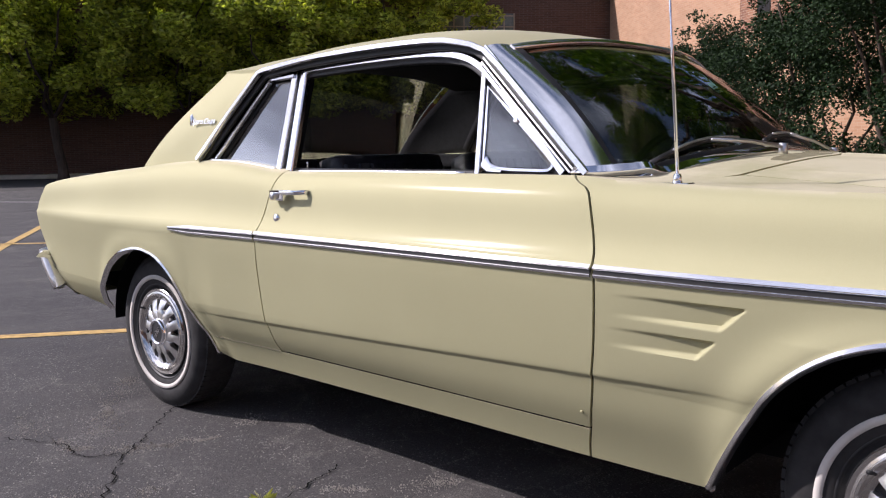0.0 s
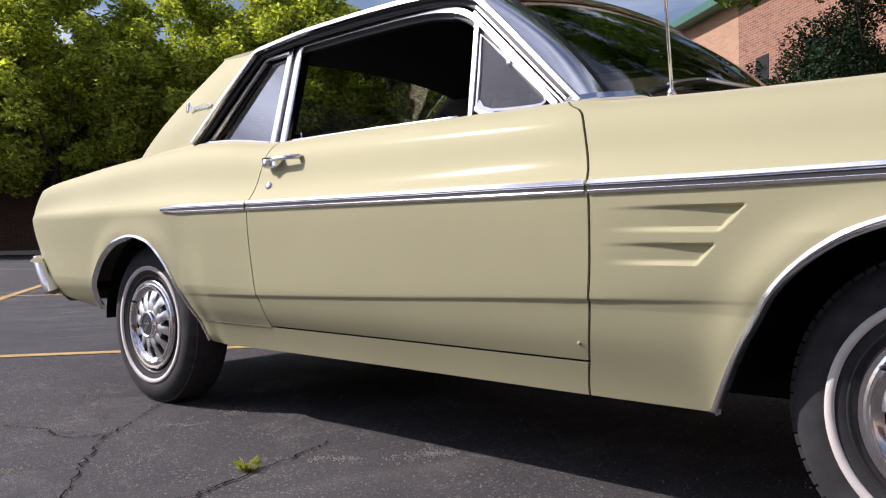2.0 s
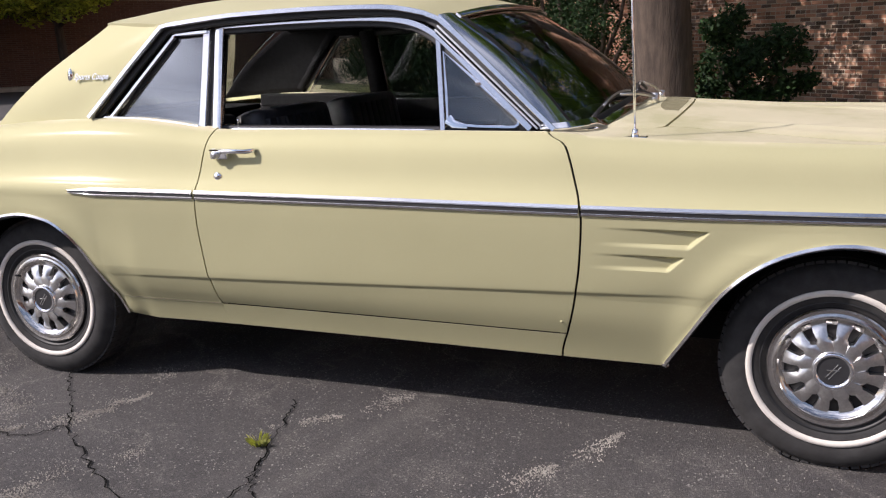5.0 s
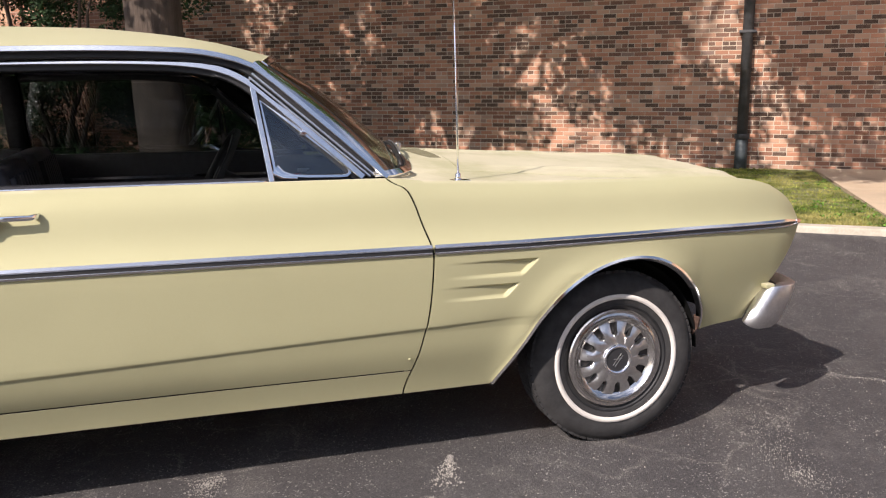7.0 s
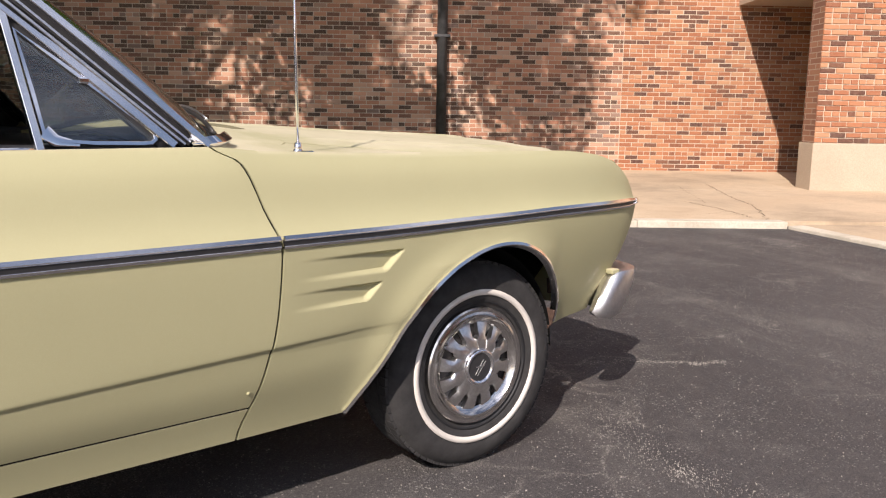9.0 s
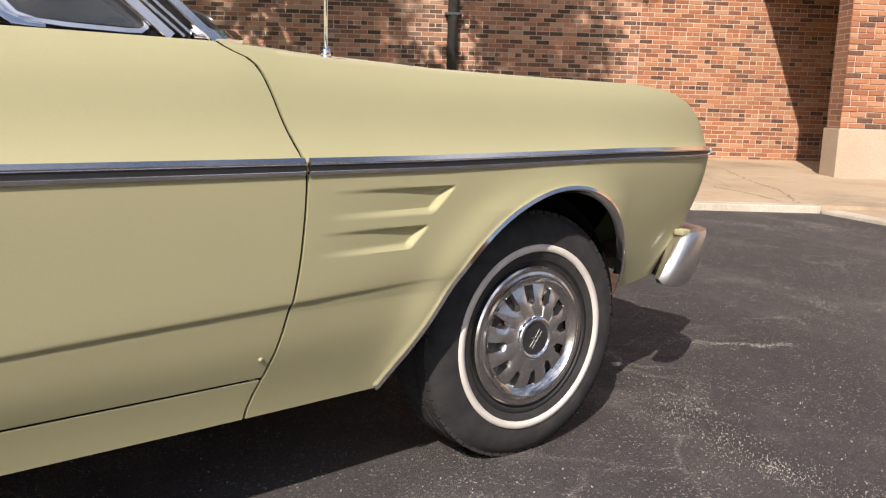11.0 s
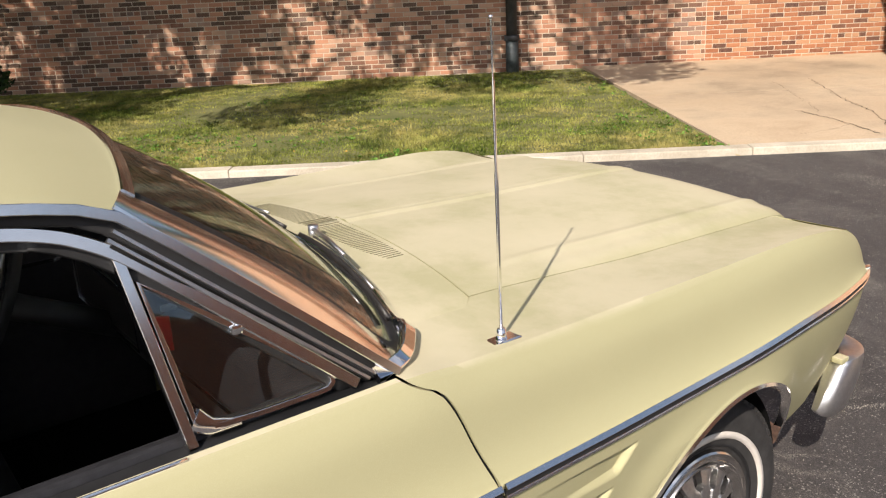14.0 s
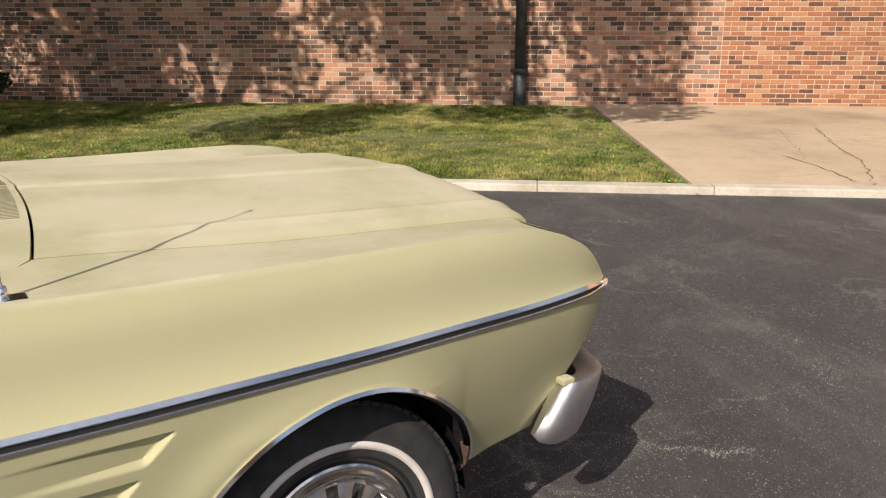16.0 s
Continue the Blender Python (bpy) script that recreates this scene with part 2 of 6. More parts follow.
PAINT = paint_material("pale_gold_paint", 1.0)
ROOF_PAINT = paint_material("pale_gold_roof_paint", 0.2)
CHROME = plain("chrome", (0.88, 0.88, 0.90), 0.07, 1.0, 0.06, 40, 0.02)
STAINLESS = plain("stainless_trim", (0.86, 0.85, 0.85), 0.14, 1.0, 0.04, 60, 0.0)
BRUSHED = plain("brushed_metal", (0.72, 0.71, 0.70), 0.28, 1.0, 0.12, 120, 0.05)
PITTED = plain("weathered_chrome", (0.68, 0.67, 0.67), 0.34, 1.0, 0.08, 90, 0.03)
BLACK = plain("black_rubber", (0.012, 0.012, 0.013), 0.55, 0, 0.3, 30)
DARK = plain("underbody_black", (0.008, 0.008, 0.008), 0.9, 0, 0.3, 12, spec=0.1)
TYRE = plain("tyre_rubber", (0.025, 0.024, 0.024), 0.85, 0, 0.45, 22, 0.15)
WHEEL_CHROME = plain("wheel_cover_chrome", (0.66, 0.64, 0.62), 0.15, 1.0, 0.15, 60, 0.03)
WHITEWALL = plain("whitewall", (0.62, 0.58, 0.53), 0.6, 0, 0.08, 25)
STEEL_DARK = plain("dark_steel", (0.02, 0.018, 0.018), 0.45, 0.0, 0.3, 30)
VINYL = plain("black_vinyl", (0.022, 0.022, 0.025), 0.42, 0, 0.3, 35, 0.12, spec=0.4)
CLOTH = plain("dark_headliner", (0.010, 0.010, 0.011), 0.95, 0, 0.25, 50, spec=0.05)
TINT = glass_material("tinted_glass", (0.40, 0.45, 0.43), 1.75)
SIDE_GLASS = glass_material("side_glass", (0.25, 0.29, 0.31), 2.6)
VENT_GLASS = glass_material("vent_glass", (0.62, 0.68, 0.68), 1.8)
# darker paint tone that stands for the shade in thin slots and seams
SLOT = plain("shadowed_slot", (0.17, 0.155, 0.095), 0.8, 0, 0.2, 30)
RED_TAG = plain("red_plastic", (0.60, 0.015, 0.015), 0.4)
RUST = plain("rusty_steel", (0.075, 0.042, 0.03), 0.9, 0.0, 0.5, 60, 0.3)
ASPHALT = asphalt_material()
YELLOW = plain("worn_yellow_paint", (0.50, 0.33, 0.11), 0.8, 0, 0.35, 18, 0.2)
WHITE_LINE = plain("worn_white_paint", (0.42, 0.42, 0.42), 0.8, 0, 0.35, 18, 0.2)
CRACK_BROWN = plain("crack_soil", (0.05, 0.04, 0.028), 1.0, 0, 0.5, 30, spec=0.05)
CRACK = plain("crack_dirt", (0.008, 0.008, 0.008), 1.0, 0, 0.4, 40, spec=0.05)
KERB = concrete_material("kerb_concrete", (0.40, 0.35, 0.27), (0.72, 0.66, 0.55), 2.2)
APRON = concrete_material("apron_concrete", (0.46, 0.345, 0.23), (0.66, 0.525, 0.37), 1.1, 0.7)
BASE_CONCRETE = concrete_material("plinth_concrete", (0.42, 0.33, 0.24), (0.52, 0.42, 0.32), 0.7)
MORTAR = concrete_material("mortar", (0.46, 0.375, 0.285), (0.62, 0.52, 0.41), 1.2)
BRICK = brick_material("mixed_brick", [(0.0, (0.062, 0.038, 0.027)), (0.17, (0.115, 0.066, 0.045)), (0.26, (0.17, 0.085, 0.055)), (0.36, (0.22, 0.098, 0.061)), (0.48, (0.36, 0.163, 0.098)), (0.70, (0.48, 0.232, 0.140)), (0.88, (0.53, 0.325, 0.22)), (1.0, (0.16, 0.11, 0.095))])
BRICK_RED = brick_material("red_brick", [(0.0, (0.075, 0.035, 0.027)), (0.12, (0.15, 0.064, 0.038)), (0.28, (0.29, 0.107, 0.051)), (0.7, (0.385, 0.157, 0.074)), (1.0, (0.44, 0.24, 0.132))])
# brick darkened for the shade on the far return wall
FAR_BRICK = flat_brick_material("far_shaded_brick", (0.13, 0.065, 0.045), (0.09, 0.045, 0.032), (0.16, 0.12, 0.10))
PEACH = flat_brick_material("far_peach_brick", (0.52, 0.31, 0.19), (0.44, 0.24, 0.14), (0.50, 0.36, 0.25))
PEACH_FLAT = concrete_material("peach_render", (0.55, 0.36, 0.22), (0.62, 0.43, 0.28), 0.5)
UPPER_BRICK = flat_brick_material("upper_brick", (0.34, 0.16, 0.09), (0.20, 0.09, 0.06), (0.42, 0.32, 0.24))
GREEN_METAL = plain("green_eave_metal", (0.06, 0.16, 0.12), 0.5, 0, 0.15, 8)
PIPE_MAT = plain("dark_downpipe_paint", (0.05, 0.05, 0.052), 0.6, 0, 0.4, 10, 0.1)
SOIL = concrete_material("lawn_soil", (0.085, 0.105, 0.026), (0.22, 0.215, 0.085), 1.6)
GRASS = leaf_material("grass_blades", (0.085, 0.13, 0.022), (0.31, 0.36, 0.09), 0.42, (0.46, 0.40, 0.17))
WEED = leaf_material("weed_leaves", (0.05, 0.13, 0.02), (0.17, 0.32, 0.06), 0.35)
LEAF = leaf_material("tree_leaves", (0.03, 0.065, 0.010), (0.10, 0.16, 0.022))
LEAF_FAR = leaf_material("vine_leaves", (0.13, 0.16, 0.035), (0.56, 0.56, 0.12), 0.6)
YEW = leaf_material("yew_needles", (0.007, 0.018, 0.007), (0.022, 0.045, 0.015), 0.08)
BARK = bark_material()

# ---- helpers for building ----


def smooth_by_angle(ob, deg=35):
    me = ob.data
    bm = bmesh.new()
    bm.from_mesh(me)
    for e in bm.edges:
        e.smooth = len(e.link_faces) != 2 or e.calc_face_angle(0) < radians(deg)
    bm.to_mesh(me)
    bm.free()
    me.polygons.foreach_set("use_smooth", [True] * len(me.polygons))
    return ob


def link(name, bm, material, parent=None, label="", smooth=False, kind="", category="", group=""):
    """One mesh object from a bmesh."""
    me = bpy.data.meshes.new(name)
    bm.to_mesh(me)
    bm.free()
    for mat in material if isinstance(material, (list, tuple)) else [material]:
        me.materials.append(mat)
    if smooth is True:
        me.polygons.foreach_set("use_smooth", [True] * len(me.polygons))
    ob = new(name, me)
    ob.parent = parent
    if smooth and smooth is not True:
        smooth_by_angle(ob, smooth)
    return tagged(ob, label, category, group, kind)


def part(name, bm, material, parent, label="", smooth=False):
    return link(name, bm, material, parent, label, smooth)


def raw(name, verts, faces, material, parent=None, label="", smooth=False, kind="", category=""):
    me = bpy.data.meshes.new(name)
    me.from_pydata(verts, [], faces)
    me.materials.append(material)
    if smooth:
        me.polygons.foreach_set("use_smooth", [True] * len(me.polygons))
    ob = new(name, me)
    ob.parent = parent
    return tagged(ob, label, category, "", kind)


def box(bm, lo, hi, bevel=0.0, m=None):
    vs = [bm.verts.new((x, y, z)) for x in (lo[0], hi[0]) for y in (lo[1], hi[1]) for z in (lo[2], hi[2])]
    fs = [bm.faces.new([vs[i] for i in f]) for f in ((0, 1, 3, 2), (4, 6, 7, 5), (0, 4, 5, 1), (2, 3, 7, 6), (0, 2, 6, 4), (1, 5, 7, 3))]
    if bevel:
        out = bmesh.ops.bevel(bm, geom=list({e for f in fs for e in f.edges}), offset=bevel, segments=2, affect="EDGES", profile=0.6)
        vs = list({v for f in out["faces"] for v in f.verts} | {v for v in vs if v.is_valid})
    if m is not None:
        bmesh.ops.transform(bm, matrix=m, verts=vs)
    return vs


def boxed(lo, hi, bevel=0.0, m=None):
    bm = bmesh.new()
    box(bm, lo, hi, bevel, m)
    bmesh.ops.recalc_face_normals(bm, faces=bm.faces)
    return bm


def sweep(bm, pts, wide, deep, normal, round_=True, closed=False):
    """A bar along pts with a rounded section: wide across, deep along the normal."""
    pts = [Vector(p) for p in pts]
    n0 = Vector(normal).normalized()
    rings = []
    k = len(pts)
    sec = [(1, -1), (1, 0.5), (0.9, 0.9), (0.78, 1), (-0.78, 1), (-0.9, 0.9), (-1, 0.5), (-1, -1)] if round_ else [(1, 1), (-1, 1), (-1, -1), (1, -1)]
    for i, p in enumerate(pts):
        a = pts[(i - 1) % k] if closed or i else p
        c = pts[(i + 1) % k] if closed or i < k - 1 else p
        tan = (c - a).normalized()
        side = tan.cross(n0).normalized()
        nn = side.cross(tan).normalized()
        w = wide[i] if isinstance(wide, (list, tuple)) else wide
        f = 1.0
        rings.append([bm.verts.new(p + side * (u * w / 2 * f) + nn * (v * deep / 2 * f)) for u, v in sec])
    m = len(sec)
    for i in range(k if closed else k - 1):
        r, s = rings[i], rings[(i + 1) % k]
        for j in range(m):
            bm.faces.new((r[j], r[(j + 1) % m], s[(j + 1) % m], s[j]))
    if not closed:
        bm.faces.new(rings[0][::-1])
        bm.faces.new(rings[-1])
    return rings


def swept(pts, wide, deep, normal, round_=True, closed=False):
    bm = bmesh.new()
    sweep(bm, pts, wide, deep, normal, round_, closed)
    bmesh.ops.recalc_face_normals(bm, faces=bm.faces)
    return bm


def tube(pts, r):
    """A round rod along pts; r a number or one per point."""
    bm = bmesh.new()
    pts = [Vector(p) for p in pts]
    rings = []
    for i, p in enumerate(pts):
        tan = (pts[min(i + 1, len(pts) - 1)] - pts[max(i - 1, 0)]).normalized()
        up = Vector((0, 0, 1)) if abs(tan.z) < 0.9 else Vector((1, 0, 0))
        s = tan.cross(up).normalized()
        q = s.cross(tan)
        rr = r[i] if isinstance(r, (list, tuple)) else r
        rings.append([bm.verts.new(p + (s * math.cos(a) + q * math.sin(a)) * rr) for a in (j * math.tau / 10 for j in range(10))])
    for a, c in zip(rings, rings[1:]):
        for j in range(10):
            bm.faces.new((a[j], a[(j + 1) % 10], c[(j + 1) % 10], c[j]))
    bm.faces.new(rings[0][::-1])
    bm.faces.new(rings[-1])
    bmesh.ops.recalc_face_normals(bm, faces=bm.faces)
    return bm


def pchip(pts):
    """A smooth curve through (x, y) knots that never overshoots them."""
    xs, ys = np.array([p[0] for p in pts], float), np.array([p[1] for p in pts], float)
    if xs[0] > xs[-1]:
        xs, ys = xs[::-1], ys[::-1]
    h, d = np.diff(xs), np.diff(ys) / np.diff(xs)
    m = np.r_[d[0], np.where(d[1:] * d[:-1] > 0, 2 * d[1:] * d[:-1] / (d[1:] + d[:-1] + 1e-12), 0), d[-1]]

    def f(x):
        x = np.clip(x, xs[0], xs[-1])
        i = np.clip(np.searchsorted(xs, x) - 1, 0, len(h) - 1)
        t = (x - xs[i]) / h[i]
        return (2 * t**3 - 3 * t**2 + 1) * ys[i] + (t**3 - 2 * t**2 + t) * h[i] * m[i] + (3 * t**2 - 2 * t**3) * ys[i + 1] + (t**3 - t**2) * h[i] * m[i + 1]

    return f


def spline(pts, n):
    """n points along a Catmull-Rom curve through pts."""
    p = [Vector(q) for q in pts]
    p = [p[0] * 2 - p[1], *p, p[-1] * 2 - p[-2]]
    out = []
    for i in range(n):
        s = i / (n - 1) * (len(p) - 3)
        k = min(int(s), len(p) - 4)
        t = s - k
        a, b_, c, d = p[k : k + 4]
        out.append(0.5 * (2 * b_ + (c - a) * t + (2 * a - 5 * b_ + 4 * c - d) * t * t + (3 * b_ - a - 3 * c + d) * t**3))
    return out


def lathe(profile, seg=48, m=None, arc=math.tau):
    """Turns (radius, depth) knots round the y axis."""
    bm = bmesh.new()
    full = abs(arc - math.tau) < 1e-6
    rings = []
    for i in range(seg if full else seg + 1):
        a = arc * i / seg
        rings.append([bm.verts.new((r * math.cos(a), d, r * math.sin(a))) for r, d in profile])
    k = len(rings)
    for i in range(k if full else k - 1):
        a, c = rings[i], rings[(i + 1) % k]
        for j in range(len(profile) - 1):
            bm.faces.new((a[j], a[j + 1], c[j + 1], c[j]))
    bmesh.ops.remove_doubles(bm, verts=bm.verts, dist=1e-5)
    bmesh.ops.recalc_face_normals(bm, faces=bm.faces)
    if m is not None:
        bmesh.ops.transform(bm, matrix=m, verts=bm.verts)
    return bm


def ribbon_flat(bm, pts, wide, z):
    """A flat strip on the ground along pts."""
    pts = [Vector((*p[:2], z)) for p in pts]
    prev = None
    for i, p in enumerate(pts):
        t = (pts[min(i + 1, len(pts) - 1)] - pts[max(i - 1, 0)]).normalized()
        s = Vector((-t.y, t.x, 0)) * ((wide[i] if isinstance(wide, (list, tuple)) else wide) / 2)
        cur = (bm.verts.new(p + s), bm.verts.new(p - s))
        if prev:
            bm.faces.new((prev[0], prev[1], cur[1], cur[0]))
        prev = cur


# ---- the lot, kerb, lawn and buildings ----
# u runs along the brick wall, v away from the car towards it
U, V = Vector((0.777, -0.629, 0)), Vector((0.629, 0.777, 0))
UV = Matrix(((U.x, V.x, 0, 0), (U.y, V.y, 0, 0), (0, 0, 1, 0), (0, 0, 0, 1)))
KERB_V, WALL_V, KERB_H = 6.50, 12.75, 0.066


def uv(u, v, z=0.0):
    return U * u + V * v + Vector((0, 0, z))


bm = bmesh.new()
R = 1500.0
vs = [bm.verts.new((x, y, 0)) for x, y in ((-R, -R), (R, -R), (R, R), (-R, R))]
bm.faces.new(vs)
tagged(link("ground", bm, ASPHALT), "worn dark grey asphalt car park with pale cracks", "ground", "", "structure")

# painted bay lines on the asphalt
for mat, label, pts in (
    (YELLOW, "worn yellow painted bay line on asphalt", [(-3.6, -2.95), (-1.88, -0.71), (-1.50, -0.21), (0.6, 2.5)]),
    (YELLOW, "worn yellow painted bay line on asphalt", [(-5.6, 0.5), (-6.55, 1.0), (-8.6, 2.25), (-11.5, 4.0)]),
    (YELLOW, "worn yellow painted bay line on asphalt", [(-7.6, 0.5), (-6.9, 1.3), (-4.2, 4.4)]),
    (WHITE_LINE, "worn white painted bay line on asphalt", [(-20, 2.4), (-15.4, 4.55), (-9, 7.6)]),
):
    bm = bmesh.new()
    ribbon_flat(bm, spline([(*q, 0) for q in pts], 24), 0.10, 0.004 if mat is WHITE_LINE or pts[0][0] > -4 else 0.005)
    tagged(link("bay_line", bm, mat), label, "road marking", "bay lines", "structure")

# kerb of cast lengths
u = -30.0
kerb = tagged(new("kerb"), "pale concrete kerb along the car park edge", "kerb", "", "structure")
random.seed(5)
CORNER_U, RUN = 6.03, Vector((0.25, -0.968, 0))  # where the kerb turns back along the driveway
while u < CORNER_U - 0.05:
    w = min(1.5 + random.uniform(-0.1, 0.1), CORNER_U - u)
    part("kerb_length", boxed((u + 0.0015, KERB_V, -0.1), (u + w, KERB_V + 0.17, KERB_H + random.uniform(-0.003, 0.003)), 0.012, UV), KERB, kerb)
    u += w + 0.0015
turn = UV @ Matrix.Translation((CORNER_U, KERB_V, 0)) @ Euler((0, 0, math.atan2(RUN.y, RUN.x))).to_matrix().to_4x4()
for i in range(9):
    part("kerb_length", boxed((1.5 * i + 0.002, 0.0, -0.1), (1.5 * i + 1.498, 0.17, KERB_H - 0.03 + random.uniform(-0.003, 0.003)), 0.012, turn), KERB, kerb)

# lawn: soil sheet and blades
bm = bmesh.new()
grid = {}
NU, NV = 60, 30
for i in range(NU + 1):
    for j in range(NV + 1):
        vv = KERB_V + 0.17 + (WALL_V - KERB_V - 0.17) * j / NV
        uu = -30.9 + (35.35 - 0.07 * (vv - KERB_V)) * i / NU
        z = KERB_H - 0.02 + 0.03 * j / NV + 0.02 * noise.noise(Vector((uu * 0.7, vv * 0.7, 0)))
        grid[i, j] = bm.verts.new(uv(uu, vv, z))
for i in range(NU):
    for j in range(NV):
        bm.faces.new((grid[i, j], grid[i + 1, j], grid[i + 1, j + 1], grid[i, j + 1]))
tagged(link("lawn_ground", bm, SOIL, smooth=True), "strip of lawn soil under patchy grass", "lawn", "", "structure")
random.seed(11)
verts, faces = [], []
for _ in range(300000):
    vv = KERB_V + 0.17 + random.random() ** 1.15 * (WALL_V - KERB_V - 0.25)
    uu = random.uniform(-9, 4.42 - 0.07 * (vv - KERB_V))
    thin = noise.noise(Vector((uu * 0.6, vv * 0.6, 3))) + 0.5 * noise.noise(Vector((uu * 2.6, vv * 2.6, 8)))
    if random.random() < 0.30 - thin * 1.1:
        continue
    p = uv(uu, vv, KERB_H - 0.02 + 0.03 * (vv - KERB_V) / 6)
    a, h = random.uniform(0, math.tau), random.uniform(0.010, 0.034) * (1 + 0.7 * thin)
    s = Vector((math.cos(a), math.sin(a), 0)) * random.uniform(0.004, 0.009)
    lean = Vector((random.uniform(-1, 1), random.uniform(-1, 1), 0)) * h * 0.7
    k = len(verts)
    verts += [p - s, p + s, p + lean + Vector((0, 0, h))]
    faces.append((k, k + 1, k + 2))
raw("grass", verts, faces, GRASS, None, "patchy green lawn grass with dry spots", kind="stuff", category="grass")
# low broad-leaved weeds, thickest towards the kerb
verts, faces = [], []
for _ in range(3600):
    vv = KERB_V + 0.12 + random.random() ** 2.2 * 4.6
    uu = random.uniform(-8, 4.45 - 0.07 * (vv - KERB_V))
    if noise.noise(Vector((uu * 0.55, vv * 0.7, 5))) < -0.02 + 0.08 * (vv - KERB_V):
        continue
    c = uv(uu, vv, KERB_H - 0.015 + 0.03 * (vv - KERB_V) / 6)
    r = random.uniform(0.015, 0.042)
    for i in range(random.randint(5, 9)):
        a = random.uniform(0, math.tau)
        d = Vector((math.cos(a), math.sin(a), random.uniform(0.2, 0.9)))
        w = Vector((-d.y, d.x, 0)) * r * random.uniform(0.22, 0.38)
        q = c + d * r * random.uniform(0.1, 0.4)
        k = len(verts)
        verts += [q, q + d * r * 0.5 + w, q + d * r * Vector((1, 1, 0.7)).z, q + d * r * 0.5 - w]
        faces.append((k, k + 1, k + 2, k + 3))
raw("weeds", verts, faces, WEED, None, "low green broad-leaved weeds in the lawn", kind="stuff", category="weeds")

# concrete apron beside the lawn
apron_z = lambda v: KERB_H - 0.012 + 0.06 * (v - KERB_V - 0.176) / 6.07  # noqa: E731
rows = [(4.47, 9.5), (9.52, 14.5), (14.52, 24)]
apron = tagged(new("apron"), "pale weathered concrete apron with hairline cracks", "pavement", "", "structure")
for ua, ub in rows:
    for va, vb in ((KERB_V + 0.176, 9.6), (9.62, WALL_V)):
        bm = bmesh.new()
        lo = -0.07 * (vb - KERB_V) if ua < 5 else 0
        lo2 = -0.07 * (va - KERB_V) if ua < 5 else 0
        p = [uv(ua + lo2, va, apron_z(va)), uv(ub, va, apron_z(va)), uv(ub, vb, apron_z(vb)), uv(ua + lo, vb, apron_z(vb))]
        top = [bm.verts.new(q) for q in p]
        bot = [bm.verts.new(q - Vector((0, 0, 0.12))) for q in p]
        bm.faces.new(top)
        for i in range(4):
            bm.faces.new((top[i], bot[i], bot[(i + 1) % 4], top[(i + 1) % 4]))
        bmesh.ops.recalc_face_normals(bm, faces=bm.faces)
        part("slab", bm, APRON, apron)
# the driveway that runs on past the turned kerb
bm = bmesh.new()
edge = [(CORNER_U + 0.168 + RUN.x * d, KERB_V + 0.176 + RUN.y * d) for d in (0.0, 3.0, 6.0, 9.0, 13.4)]
prev = None
for eu, ev in edge:
    row = [bm.verts.new(uv(eu + (24 - eu) * i / 6, ev, KERB_H - 0.045)) for i in range(7)]
    if prev:
        for i in range(6):
            bm.faces.new((prev[i], prev[i + 1], row[i + 1], row[i]))
    prev = row
out = bmesh.ops.extrude_face_region(bm, geom=bm.faces[:])
for v in out["geom"]:
    if isinstance(v, bmesh.types.BMVert):
        v.co.z -= 0.12
bmesh.ops.recalc_face_normals(bm, faces=bm.faces)
part("driveway_slab", bm, APRON, apron)
bm = bmesh.new()
random.seed(3)
for pts, wide in (
    ([(5.60, 8.20), (5.66, 7.95), (5.79, 7.39), (5.83, 6.92)], 0.016),
    ([(6.58, 10.37), (6.42, 9.4), (6.31, 8.63), (6.25, 7.91), (5.95, 6.78)], 0.011),
    ([(6.09, 10.27), (5.94, 9.09), (5.78, 8.06)], 0.005),
    ([(5.79, 7.39), (5.60, 7.20), (5.20, 7.02)], 0.005),
):
    run = [uv(p.x + random.uniform(-0.025, 0.025), p.y + random.uniform(-0.02, 0.02)) for p in spline([(*q, 0) for q in pts], 14 * len(pts))]
    ribbon_flat(bm, run, [wide * random.uniform(0.15, 1.2) for _ in run], 0)
for v in bm.verts:
    v.co.z = apron_z(v.co.dot(V)) + 0.003
tagged(link("apron_crack", bm, CRACK_BROWN), "dark hairline cracks in the concrete apron", "crack", "", "structure")


